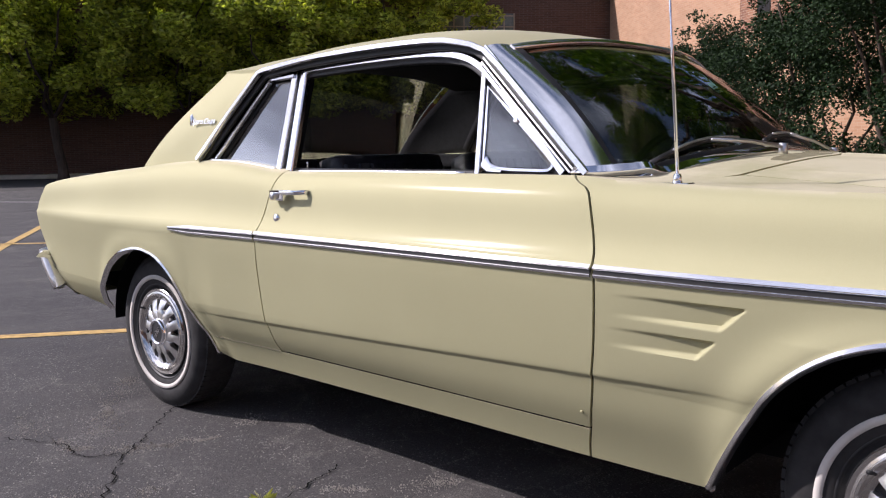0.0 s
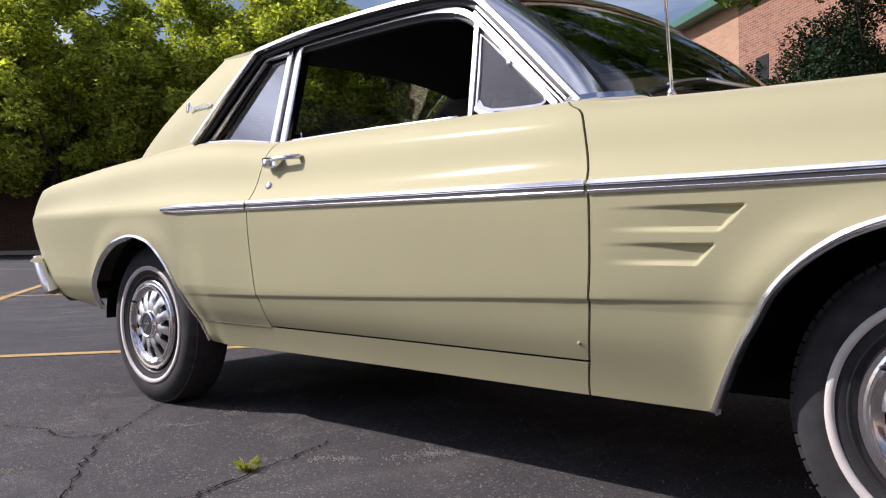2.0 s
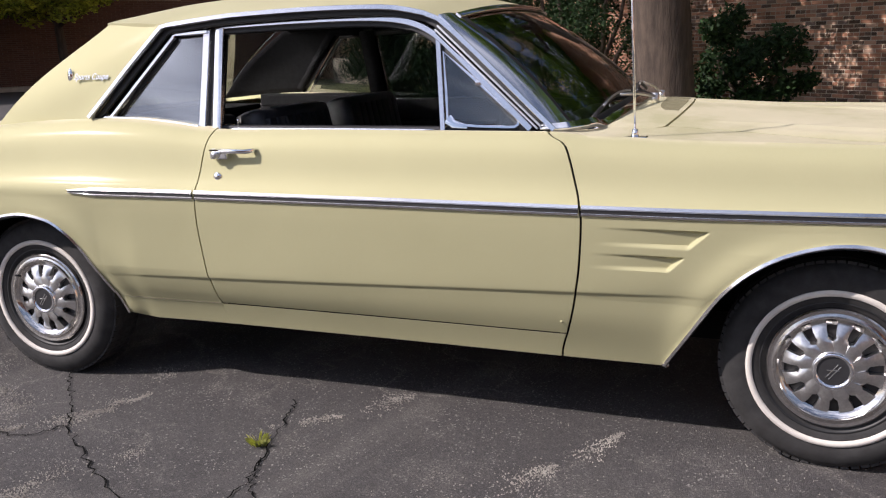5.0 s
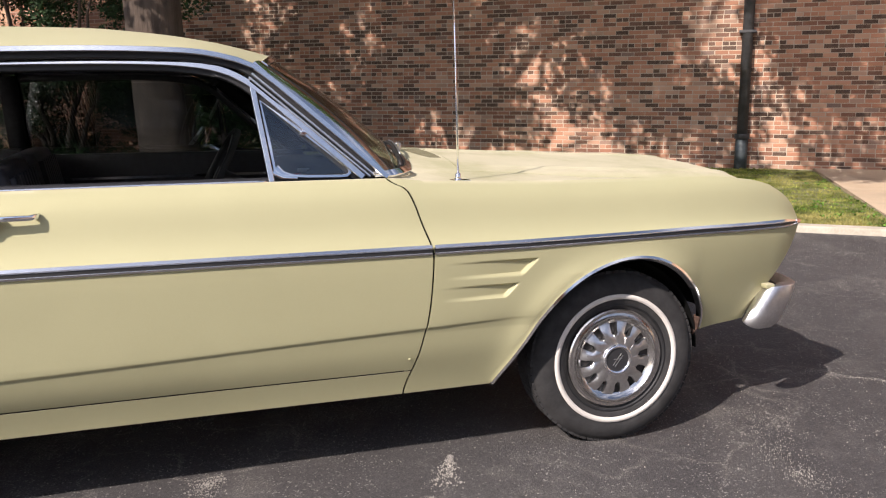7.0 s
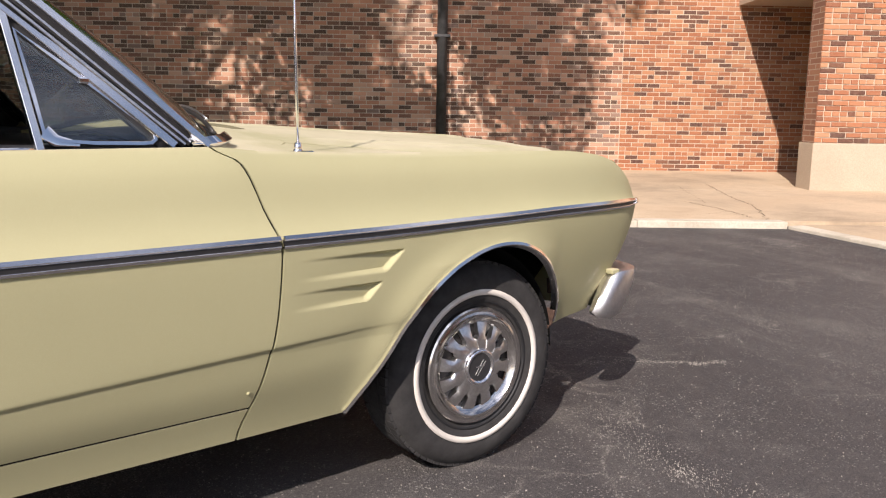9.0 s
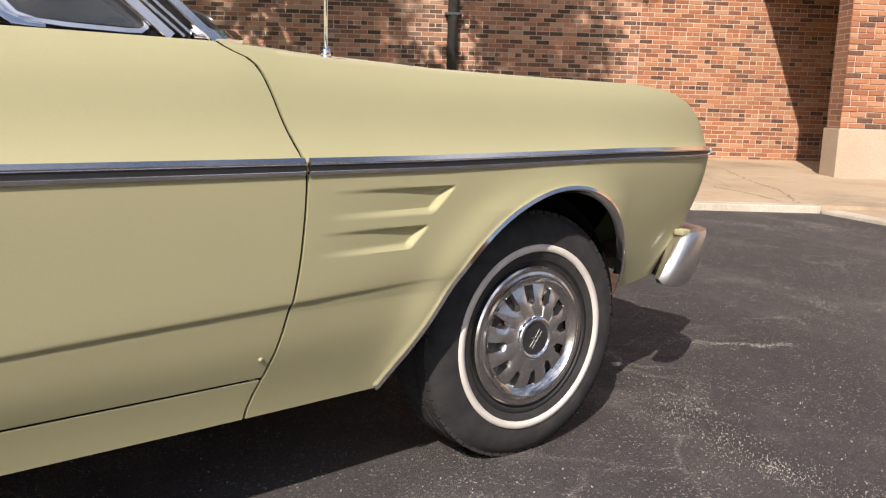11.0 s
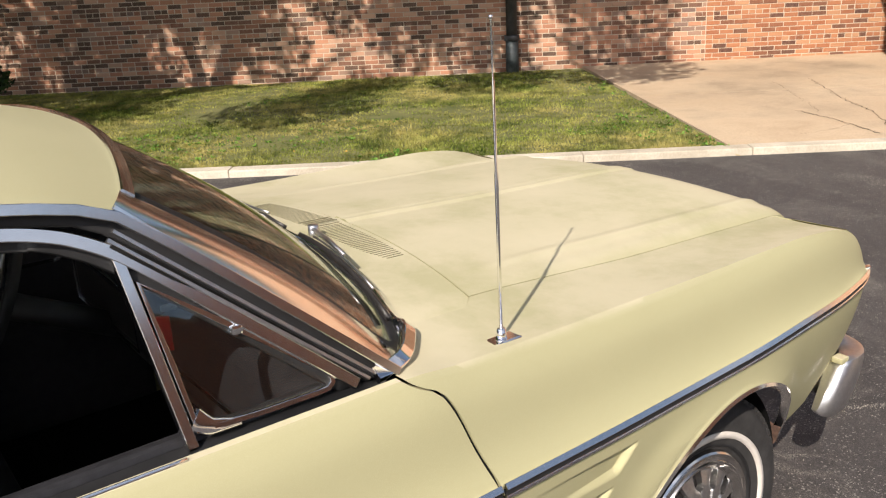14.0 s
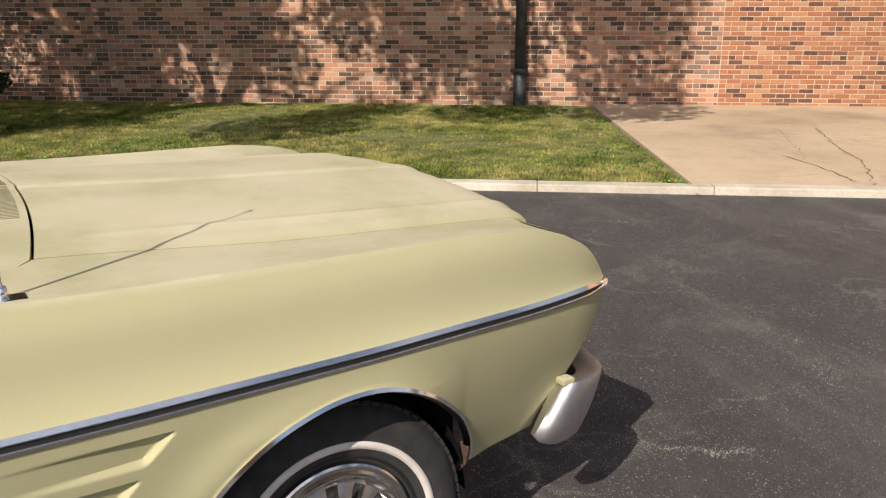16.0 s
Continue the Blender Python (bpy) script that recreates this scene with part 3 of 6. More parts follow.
def brick_sheet(name, u0, u1, z0, z1, v, thick, mat, parent, seed, gap=0.011, bl=0.2, bh=0.058, near=None):
    """Courses of single bricks standing 4 mm proud of the mortar at v; returns one mesh, and up to 300 bricks as objects."""
    random.seed(seed)
    verts, faces, singles = [], [], []
    row, z = 0, z0
    while z + bh <= z1:
        head = row % 6 == 5
        L = bl / 2 - gap / 2 if head else bl
        u = u0 + (0 if row % 2 else -L / 2)
        while u < u1:
            a, b_ = max(u, u0), min(u + L, u1)
            if b_ - a > 0.03:
                j = lambda s=0.0015: random.uniform(-s, s)  # noqa: E731
                f = v - thick + random.uniform(-0.0025, 0.0025)
                zz, zt = z + j(), z + bh + j()
                a2, b2 = a + j(0.003), b_ + j(0.003)
                if near and near[0] < a and b_ < near[1] and near[2] < z < near[3] and len(singles) < 300:
                    singles.append((a2, b2, zz, zt, f))
                else:
                    k = len(verts)
                    e = 0.004
                    verts += [uv(a2, v, zz), uv(b2, v, zz), uv(b2, v, zt), uv(a2, v, zt)]
                    verts += [uv(a2 + e, f, zz + e), uv(b2 - e, f, zz + e), uv(b2 - e, f, zt - e), uv(a2 + e, f, zt - e)]
                    faces += [(k + 4, k + 5, k + 6, k + 7), (k, k + 1, k + 5, k + 4), (k + 1, k + 2, k + 6, k + 5), (k + 2, k + 3, k + 7, k + 6), (k + 3, k, k + 4, k + 7)]
            u += L + gap
        z += bh + gap
        row += 1
    raw(name, verts, faces, mat, parent, "", kind="stuff")
    return singles


BRICKS_NEAR = []
WALL_L, WALL_H = -31.0, 7.4
wall = link("wall_brick", boxed((WALL_L, WALL_V, -0.2), (22, WALL_V + 0.35, WALL_H), 0, UV), MORTAR, None, "long mixed red and brown brick wall with pale mortar", kind="structure", category="wall")
s1 = brick_sheet("brick_courses", -8.5, 5.90, 0.02, 4.1, WALL_V, 0.006, BRICK, wall, 21, near=(0.8, 5.2, 0.25, 1.2))
BRICKS_NEAR.append((s1, wall, BRICK))
brick_sheet("brick_courses", 5.911, 12, 0.02, 4.1, WALL_V, 0.006, BRICK_RED, wall, 22)
part("upper_courses", boxed((-20, WALL_V - 0.006, 4.11), (7.76, WALL_V, WALL_H), 0, UV), UPPER_BRICK, wall)
part("end_courses", boxed((-12.0, WALL_V - 0.006, 0), (-8.51, WALL_V, 4.1), 0, UV), UPPER_BRICK, wall)
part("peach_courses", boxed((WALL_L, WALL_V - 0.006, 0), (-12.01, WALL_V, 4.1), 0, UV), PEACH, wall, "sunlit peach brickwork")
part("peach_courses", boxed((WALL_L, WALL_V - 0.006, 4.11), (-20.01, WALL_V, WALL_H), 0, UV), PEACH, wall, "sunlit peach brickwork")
eave = part("eave", boxed((WALL_L, WALL_V - 0.55, WALL_H), (22, WALL_V + 0.5, WALL_H + 0.28), 0.02, UV), GREEN_METAL, wall, "green metal eave")
# recessed panels, a doorway with a railing and a small window in the peach stretch
for ua, ub, za, zb in ((-29.6, -27.4, 0.15, 4.0), (-25.6, -23.4, 0.15, 4.0)):
    fr = part("panel_surround", boxed((ua - 0.14, WALL_V - 0.10, za), (ub + 0.14, WALL_V - 0.007, zb + 0.2), 0.01, UV), plain("brown_frame", (0.20, 0.10, 0.06), 0.7), wall, "brown panel surround")
    part("panel", boxed((ua, WALL_V - 0.13, za), (ub, WALL_V - 0.101, zb), 0.005, UV), PEACH_FLAT, fr, "peach rendered panel")
part("door_leaf", boxed((-22.3, WALL_V - 0.06, 0.9), (-21.3, WALL_V - 0.007, 3.0), 0.005, UV), plain("brown_door", (0.16, 0.08, 0.05), 0.6), wall, "brown painted service door")
part("landing", boxed((-23.2, WALL_V - 1.3, 0), (-19.5, WALL_V - 0.007, 0.88), 0.01, UV), BASE_CONCRETE, wall, "concrete door landing")
rail = tagged(new("railing"), "rusty orange tubular handrail on the door landing", "railing")
for i in range(9):
    u = -23.1 + 0.44 * i
    part("baluster", tube([uv(u, WALL_V - 1.25, 0.88), uv(u, WALL_V - 1.25, 1.85)], 0.02), RUST, rail)
for z in (1.4, 1.86):
    part("rail_bar", tube([uv(-23.15, WALL_V - 1.25, z), uv(-19.55, WALL_V - 1.25, z)], 0.025), RUST, rail)
for ua in (-19.0, -16.5):
    part("window", boxed((ua, WALL_V - 0.02, 4.6), (ua + 0.7, WALL_V - 0.007, 5.5), 0, UV), STEEL_DARK, wall, "small dark recessed window")

# the return wall at the far end of the lot; its dark colour holds its shade
far_wall = link("wall_far", boxed((WALL_L - 0.4, -34, -0.2), (WALL_L, WALL_V + 0.35, 7.8), 0, UV), FAR_BRICK, None, "dark red brick wall across the lot with its shade in the colour", kind="structure", category="wall")
part("coping", boxed((WALL_L - 0.5, -34, 7.8), (WALL_L + 0.1, WALL_V + 0.35, 7.95), 0.01, UV), BASE_CONCRETE, far_wall)
part("kerb_strip", boxed((WALL_L, -34, 0), (WALL_L + 0.9, WALL_V, 0.16), 0.02, UV), KERB, far_wall, "concrete strip at the wall foot")
gb = part("glass_block_window", boxed((WALL_L, 5.2, 3.2), (WALL_L + 0.04, 8.6, 6.4), 0.005, UV), plain("glass_block", (0.16, 0.17, 0.15), 0.25, 0, 0.3, 3), far_wall, "grey glass-block window")
for i in range(9):
    part("mullion", boxed((WALL_L + 0.041, 5.2 + 0.42 * i, 3.2), (WALL_L + 0.06, 5.25 + 0.42 * i, 6.4), 0, UV), BASE_CONCRETE, gb)
for i in range(8):
    part("mullion", boxed((WALL_L + 0.062, 5.2, 3.2 + 0.44 * i), (WALL_L + 0.075, 8.6, 3.24 + 0.44 * i), 0, UV), BASE_CONCRETE, gb)

# plain brick building added unseen behind the camera; closes the lot, darkens reflections
back_wall = link("wall_behind", boxed((-4, -20, -0.2), (34, -19.6, 5.0), 0), UPPER_BRICK, None, "unseen plain red brick wall added across the car park", kind="structure", category="wall")
part("coping", boxed((-4.05, -20.05, 5.0), (34.05, -19.55, 5.15), 0.01), BASE_CONCRETE, back_wall)

# downpipe
pipe = tagged(new("downpipe"), "dark painted metal downpipe on the brick wall", "downpipe")
PU = 2.95
part("pipe", tube([uv(PU, WALL_V - 0.10, 0.62), uv(PU, WALL_V - 0.10, 7.3)], 0.085), PIPE_MAT, pipe, smooth=True)
part("boot", tube([uv(PU, WALL_V - 0.10, 0.08), uv(PU, WALL_V - 0.10, 0.58)], 0.10), plain("blue_grey_iron", (0.07, 0.085, 0.09), 0.55, 0.2, 0.4, 12, 0.1), pipe, "blue-grey cast iron boot", smooth=True)
part("collar", tube([uv(PU, WALL_V - 0.10, 0.56), uv(PU, WALL_V - 0.10, 0.64)], 0.118), PIPE_MAT, pipe, smooth=True)
for z in (2.2, 4.6):
    part("strap", boxed((PU - 0.13, WALL_V - 0.19, z), (PU + 0.13, WALL_V - 0.008, z + 0.04), 0.004, UV), PIPE_MAT, pipe)

# projecting wing: a front wall on a concrete plinth, an open passage behind it, and the storey above
WU, WV, SOFFIT = 7.76, 9.75, 2.80
wing = link("wall_wing", boxed((WU + 0.012, WV + 0.012, 0.7), (34, WV + 0.36, SOFFIT), 0, UV), MORTAR, None, "projecting tan brick wing of the building", kind="structure", category="wall")
part("plinth", boxed((WU - 0.02, WV - 0.02, -0.1), (34, WV + 0.40, 0.7), 0.01, UV), BASE_CONCRETE, wing, "pale concrete plinth")
brick_sheet("brick_courses", WU, 14, 0.71, 4.0, WV + 0.012, 0.012, BRICK_RED, wing, 23)
upper = part("upper_storey", boxed((WU + 0.012, WV + 0.013, SOFFIT + 0.12), (34, WALL_V - 0.01, WALL_H + 0.1), 0, UV), PEACH, wing, "tan brick upper storey")
part("soffit", boxed((WU, WV + 0.014, SOFFIT), (34, WALL_V - 0.01, SOFFIT + 0.119), 0, UV), BASE_CONCRETE, wing, "concrete soffit slab over the passage")
part("upper_courses", boxed((WU, WV, 4.0), (34, WV + 0.012, WALL_H), 0, UV), PEACH, wing)
part("end_courses", boxed((14.01, WV, 0.71), (34, WV + 0.011, 4.0), 0, UV), PEACH, wing)
part("side_courses", boxed((WU, WV + 0.013, 0.705), (WU + 0.011, WV + 0.36, SOFFIT - 0.003), 0, UV), UPPER_BRICK, wing)
part("eave", boxed((WU - 0.3, WV - 0.35, WALL_H + 0.1), (34.2, WALL_V, WALL_H + 0.35), 0.01, UV), GREEN_METAL, wing, "green metal eave")

# ---- the car ----
# x forward from the rear axle, y to the car's left, z up; the right flank faces -y
WB, HUB = 2.817, 0.31
half_width = pchip([(-1.20, 0.775), (-1.16, 0.800), (-1.0, 0.838), (-0.6, 0.885), (-0.2, 0.910), (0.27, 0.912), (0.78, 0.898), (1.4, 0.900), (2.1, 0.909), (2.8, 0.905), (3.2, 0.878), (3.45, 0.838), (3.54, 0.808), (3.60, 0.775)])
lower_in = pchip([(0.20, -0.125), (0.26, -0.112), (0.35, -0.078), (0.40, -0.052), (0.468, -0.031), (0.479, -0.028), (0.487, -0.0215), (0.494, -0.020), (0.56, -0.013), (0.62, -0.008), (0.70, -0.002), (0.75, 0.0)])
lower_soft = pchip([(0.20, -0.125), (0.26, -0.112), (0.35, -0.078), (0.41, -0.051), (0.468, -0.034), (0.52, -0.0195), (0.56, -0.0135), (0.62, -0.008), (0.70, -0.002), (0.75, 0.0)])
lower_plain = pchip([(0.20, -0.15), (0.35, -0.118), (0.48, -0.070), (0.62, -0.025), (0.70, -0.007), (0.75, 0.0)])
upper_in = pchip([(0.0, 0.0), (0.10, -0.006), (0.19, -0.020), (0.37, -0.038), (0.55, -0.049), (0.72, -0.060), (0.84, -0.073), (0.93, -0.088), (1.0, -0.106)])
top_line = pchip([(-1.20, 0.80), (-1.10, 0.845), (-1.03, 0.884), (-0.6, 0.934), (-0.14, 0.970), (0.10, 0.990), (0.30, 1.000), (0.48, 0.996), (0.62, 0.984), (0.74, 0.970), (0.84, 0.966), (1.3, 0.968), (1.98, 0.968), (2.1, 0.958), (2.4, 0.947), (2.8, 0.941), (3.15, 0.938), (3.33, 0.922), (3.42, 0.900), (3.53, 0.850), (3.60, 0.79)])
crest_in = pchip([(-1.20, 0.24), (-1.03, 0.34), (-0.6, 0.79), (-0.14, 1.02), (0.3, 1.2), (0.75, 1.07), (1.2, 1.0), (2.05, 1.0), (2.5, 1.03), (2.87, 0.96), (3.1, 0.79), (3.35, 0.54), (3.6, 0.36)])
gap_front = pchip([(0.20, 2.003), (0.26, 2.022), (0.293, 2.026), (0.367, 2.048), (0.459, 2.070), (0.603, 2.090), (0.726, 2.095), (0.77, 2.088), (0.83, 2.070), (0.905, 2.046), (0.933, 2.032), (0.945, 2.016), (0.955, 1.992), (0.97, 1.974), (1.0, 1.962)])
gap_rear = pchip([(0.20, 0.82), (0.365, 0.802), (0.544, 0.784), (0.653, 0.776), (0.751, 0.779), (0.865, 0.789), (0.934, 0.801), (0.968, 0.814), (1.0, 0.825)])
tail_x = pchip([(0.30, -0.80), (0.42, -0.925), (0.58, -1.045), (0.68, -1.130), (0.765, -1.170), (0.82, -1.128), (0.885, -1.030), (0.90, -1.02)])
nose_x = pchip([(0.36, 3.38), (0.40, 3.385), (0.563, 3.49), (0.657, 3.545), (0.733, 3.578), (0.77, 3.586), (0.80, 3.57), (0.855, 3.515), (0.90, 3.43), (0.93, 3.40)])
front_arch = pchip([(p.x, p.y) for p in spline([(2.335, 0.266, 0), (2.40, 0.380, 0), (2.45, 0.464, 0), (2.50, 0.538, 0), (2.565, 0.600, 0), (2.65, 0.650, 0), (2.765, 0.681, 0), (2.88, 0.676, 0), (2.985, 0.629, 0), (3.08, 0.545, 0), (3.127, 0.475, 0), (3.147, 0.420, 0), (3.153, 0.374, 0)], 90)])
rear_arch = pchip([(-0.478, 0.345), (-0.455, 0.385), (-0.40, 0.44), (-0.33, 0.495), (-0.24, 0.572), (-0.10, 0.638), (0.03, 0.657), (0.14, 0.640), (0.23, 0.580), (0.295, 0.492), (0.33, 0.40), (0.346, 0.33), (0.355, 0.266)])


def bottom_line(x):
    if 2.335 < x < 3.152:
        return float(front_arch(x))
    if -0.478 < x < 0.355:
        return float(rear_arch(x))
    if x >= 3.152:
        return 0.376 + (x - 3.152) * 0.05
    if x <= -0.478:
        return 0.345 + (-0.478 - x) * 0.12
    return 0.266


def louvre(x, z):
    """Depth of the two wedge-shaped scoops pressed into the front fender."""
    d = 0.0
    for z0, z1, xa, xt, xb in ((0.657, 0.706, 2.13, 2.452, 2.400), (0.586, 0.628, 2.115, 2.386, 2.345)):
        t = (z - z0) / (z1 - z0)
        end = xb + (xt - xb) * min(max(t, 0), 1)
        ramp_ = min(max((x - xa) / (end - xa), 0), 1) ** 1.3
        edge = min(max((z - z0) / 0.010 + 0.3, 0), 1) * min(max((z1 - z) / 0.005 + 0.3, 0), 1) * min(max((end - x) / 0.012, 0), 1)
        d = max(d, 0.015 * ramp_ * edge)
    return d


def flank(x, z):
    """Half width of the body at x and z."""
    if z <= 0.75:
        lift = (0.442 + (x - 0.60) * 0.041 - 0.483) * max(0.0, 1 - abs(z - 0.483) / 0.13)
        inset = float(lower_in(z - lift))
        soft = min(1, max(0, (x - 2.12) / 0.30, (0.72 - x) / 0.30))
        inset = inset * (1 - 0.8 * soft) + float(lower_soft(z - lift)) * 0.8 * soft
        if x > 2.9:  # the crease fades out ahead of the wheel
            k = min(1, (x - 2.9) / 0.2)
            inset = inset * (1 - k) + float(lower_plain(z)) * k
        w = float(half_width(x)) + inset
        if x < 0.5:
            w -= 0.035 * min(1, (0.5 - x) / 0.15) * (0.75 - z) / 0.48
        # flared lips round the wheel openings
        for cx in (0.02, WB - 0.035):
            r = math.hypot(x - cx, z - 0.30)
            if z > 0.27 and abs(x - cx) < 0.75:
                w += 0.016 * math.exp(-(((r - 0.38) / 0.055) ** 2)) * min(1, max(0, (0.75 - z) / 0.1))
    else:
        h = (z - 0.75) / (float(top_line(x)) - 0.75)
        w = float(half_width(x) + upper_in(h) * crest_in(x))
    if 2.1 < x < 2.5 and 0.57 < z < 0.72:
        w -= louvre(x, z)
    return w


def side_panel(bm, xa, xb, us, lows, ups, sign, zmin=None):
    """A pressed flank panel between the edges xa(z) and xb(z), following the wheel openings below."""
    cols = []
    for u in us:
        col, low = [], 0.0
        for kind, q in [("z", z) for z in lows] + [("h", h) for h in ups]:
            z = q
            if kind == "h":
                z = 0.75 + q * 0.21
            for _ in range(3):
                x = xa(z) * (1 - u) + xb(z) * u
                z = q if kind == "z" else 0.75 + q * (float(top_line(x)) - 0.75)
            z = max(z, low, zmin or 0)
            x = xa(z) * (1 - u) + xb(z) * u
            while zmin is None and z < bottom_line(x) - 1e-4 and z < 0.75:
                z += max(0.0006, 0.25 * (bottom_line(x) - z))
                x = xa(z) * (1 - u) + xb(z) * u
                low = z
            col.append(bm.verts.new((x, sign * flank(x, z), z)))
        cols.append(col)
    for a, c in zip(cols, cols[1:]):
        for j in range(len(a) - 1):
            try:
                bm.faces.new((a[j], c[j], c[j + 1], a[j + 1]))
            except ValueError:
                pass
    bmesh.ops.remove_doubles(bm, verts=bm.verts, dist=0.0004)
    bmesh.ops.dissolve_degenerate(bm, edges=bm.edges, dist=0.0002)
    return cols


def hem(bm, sign, depth=0.016):
    """Folds every free edge inwards."""
    edges = [e for e in bm.edges if len(e.link_faces) == 1]
    out = bmesh.ops.extrude_edge_only(bm, edges=edges)
    for v in out["geom"]:
        if isinstance(v, bmesh.types.BMVert):
            if abs(v.co.y) < 0.63 or (v.co.z > 0.93 and abs(v.co.y) < 0.70):
                v.co.z -= depth
            else:
                v.co.y -= sign * depth
    bmesh.ops.recalc_face_normals(bm, faces=bm.faces)


CREASE = [0.434 + 0.0035 * i for i in range(29)]
LOWS = [0.20, 0.24, 0.266, 0.29, 0.32, 0.35, 0.38, 0.41] + CREASE + [0.545, 0.557, 0.57] + [0.58 + 0.003 * i for i in range(45)] + [0.72, 0.735, 0.75]
LOWS_PLAIN = [0.20, 0.24, 0.266, 0.29, 0.32, 0.3515, 0.38, 0.41] + CREASE + [0.55, 0.57, 0.60, 0.63, 0.66, 0.69, 0.72, 0.735, 0.75]
UPS = [0.05, 0.1, 0.15, 0.2, 0.28, 0.37, 0.46, 0.55, 0.63, 0.72, 0.78, 0.84, 0.89, 0.93, 0.965, 1.0]
DOOR_LOW = 0.352

car = tagged(new("car"), "pale gold 1960s two-door coupe with chrome trim and whitewall tyres", "car")
hood_seam = pchip([(2.2, 0.585), (2.4, 0.578), (2.9, 0.582), (3.3, 0.585), (3.6, 0.57)])


def hood_z(x, y):
    """Height of the hood skin: a long crown, a raised spine and rounded edges that drop to the seams."""
    a = abs(y)
    zc = float(HOOD_C(x))
    s = float(hood_seam(x))
    z = zc - 0.040 * (a / s) ** 2
    z += 0.007 / (1 + math.exp((a - 0.026) / 0.0025)) - 0.003 * math.exp(-((a / 0.014) ** 2)) + 0.006 * math.exp(-(((a - s + 0.10) / 0.018) ** 2)) * min(1, max(0, (x - 2.3) / 0.4))
    e = (a - (s - 0.045)) / 0.045
    if e > 0:
        z -= 0.012 * e * e * min(1, max(0, (x - 2.3) / 0.5))
    return z


HOOD_C = pchip([(2.15, 1.010), (2.33, 1.004), (2.83, 0.978), (3.2, 0.963), (3.4, 0.953), (3.46, 0.944), (3.50, 0.925), (3.53, 0.89)])


def seam_z(x):
    s = float(hood_seam(x))
    return hood_z(x, s - 0.002) - 0.001


for sign in (-1, 1):
    side = "offside" if sign < 0 else "nearside"
    # front fender: flank plus the flat top inboard of its crest
    bm = bmesh.new()
    us = sorted(set([i / 60 for i in range(61)] + [i / 400 for i in range(8, 130)] + [0.68 + i * 0.004 for i in range(18)]))
    cols = side_panel(bm, lambda z: float(gap_front(z)) + 0.0034, lambda z: float(nose_x(z)), us, LOWS, UPS, sign)
    tops = sorted((c[-1] for c in cols if c[-1].is_valid), key=lambda v: v.co.x)
    prev = None
    for v0 in tops:
        x, zt, w = v0.co.x, v0.co.z, abs(v0.co.y)
        if x > 3.44:
            break
        sw = float(hood_seam(x)) + 0.0015
        row = [v0]
        for i in range(1, 13):
            t = (i / 12) ** 1.6
            yy = w * (1 - t) + sw * t
            zz = zt * (1 - t) + seam_z(x) * t - 0.004 * math.sin(math.pi * t)
            row.append(bm.verts.new((x, sign * yy, zz)))
        if prev:
            for i in range(12):
                bm.faces.new((prev[i], prev[i + 1], row[i + 1], row[i]))
        prev = row
    # headlamp hood: closes the nose from the crest inwards
    prev = None
    for z in [0.40 + 0.025 * i for i in range(21)]:
        x = float(nose_x(z))
        w = flank(x, min(z, float(top_line(x)) - 0.001)) if z > 0.376 else flank(x, 0.4)
        row = [bm.verts.new((x - 0.0006 * i * i, sign * (w - 0.045 * i), z)) for i in range(7)]
        if prev:
            for i in range(6):
                bm.faces.new((prev[i], prev[i + 1], row[i + 1], row[i]))
        prev = row
    hem(bm, sign)
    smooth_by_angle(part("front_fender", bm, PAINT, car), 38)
    # door
    bm = bmesh.new()
    side_panel(bm, lambda z: float(gap_rear(z)) + 0.0025, lambda z: float(gap_front(z)) - 0.0034, [i / 70 for i in range(71)], [DOOR_LOW + 0.0035] + [z for z in LOWS_PLAIN if z > DOOR_LOW + 0.006], UPS, sign, DOOR_LOW + 0.0035)
    hem(bm, sign)
    door = smooth_by_angle(part("door", bm, PAINT, car), 38)
    # dark strips behind the door gaps, standing in for the shade there
    shade_strip = [(float(gap_front(z)), sign * (flank(float(gap_front(z)), z) - 0.009), z) for z in [0.27 + 0.03 * i for i in range(23)]]
    part("front_gap_shade", swept(shade_strip, 0.014, 0.004, (0, sign, 0), False), DARK, door)
    shade_strip = [(float(gap_rear(z)), sign * (flank(float(gap_rear(z)), z) - 0.009), z) for z in [0.36 + 0.03 * i for i in range(20)]]
    part("rear_gap_shade", swept(shade_strip, 0.012, 0.004, (0, sign, 0), False), DARK, door)
    shade_strip = [(x, sign * (flank(x, 0.3525) - 0.008), 0.3525) for x in [0.82 + 0.06 * i for i in range(21)]]
    part("bottom_gap_shade", swept(shade_strip, 0.014, 0.004, (0, sign, 0), False), DARK, door)
    # rocker under the door, running from arch to arch
    bm = bmesh.new()
    side_panel(bm, lambda z: float(gap_rear(DOOR_LOW)) - 0.0020, lambda z: float(gap_front(z)) - 0.0034, [i / 40 for i in range(41)], [z for z in LOWS_PLAIN if z < DOOR_LOW - 0.002] + [DOOR_LOW - 0.0025], [], sign)
    hem(bm, sign, 0.05)
    smooth_by_angle(part("rocker_panel", bm, PAINT, car), 38)
    # rear quarter
    bm = bmesh.new()
    us = sorted(set([i / 90 for i in range(91)] + [(-0.478 + 1.10 + 0.004 * i) / 1.88 for i in range(30)] + [(0.26 + 1.10 + 0.004 * i) / 1.88 for i in range(30)]))
    cols = side_panel(bm, lambda z: float(tail_x(z)), lambda z: float(gap_rear(z)) - 0.0025 if z > DOOR_LOW else float(gap_rear(DOOR_LOW)) - 0.0025, us, LOWS_PLAIN, UPS, sign)
    # the shelf from the crest inwards: deck edge at the tail, base of the roof pillar further on
    prev = None
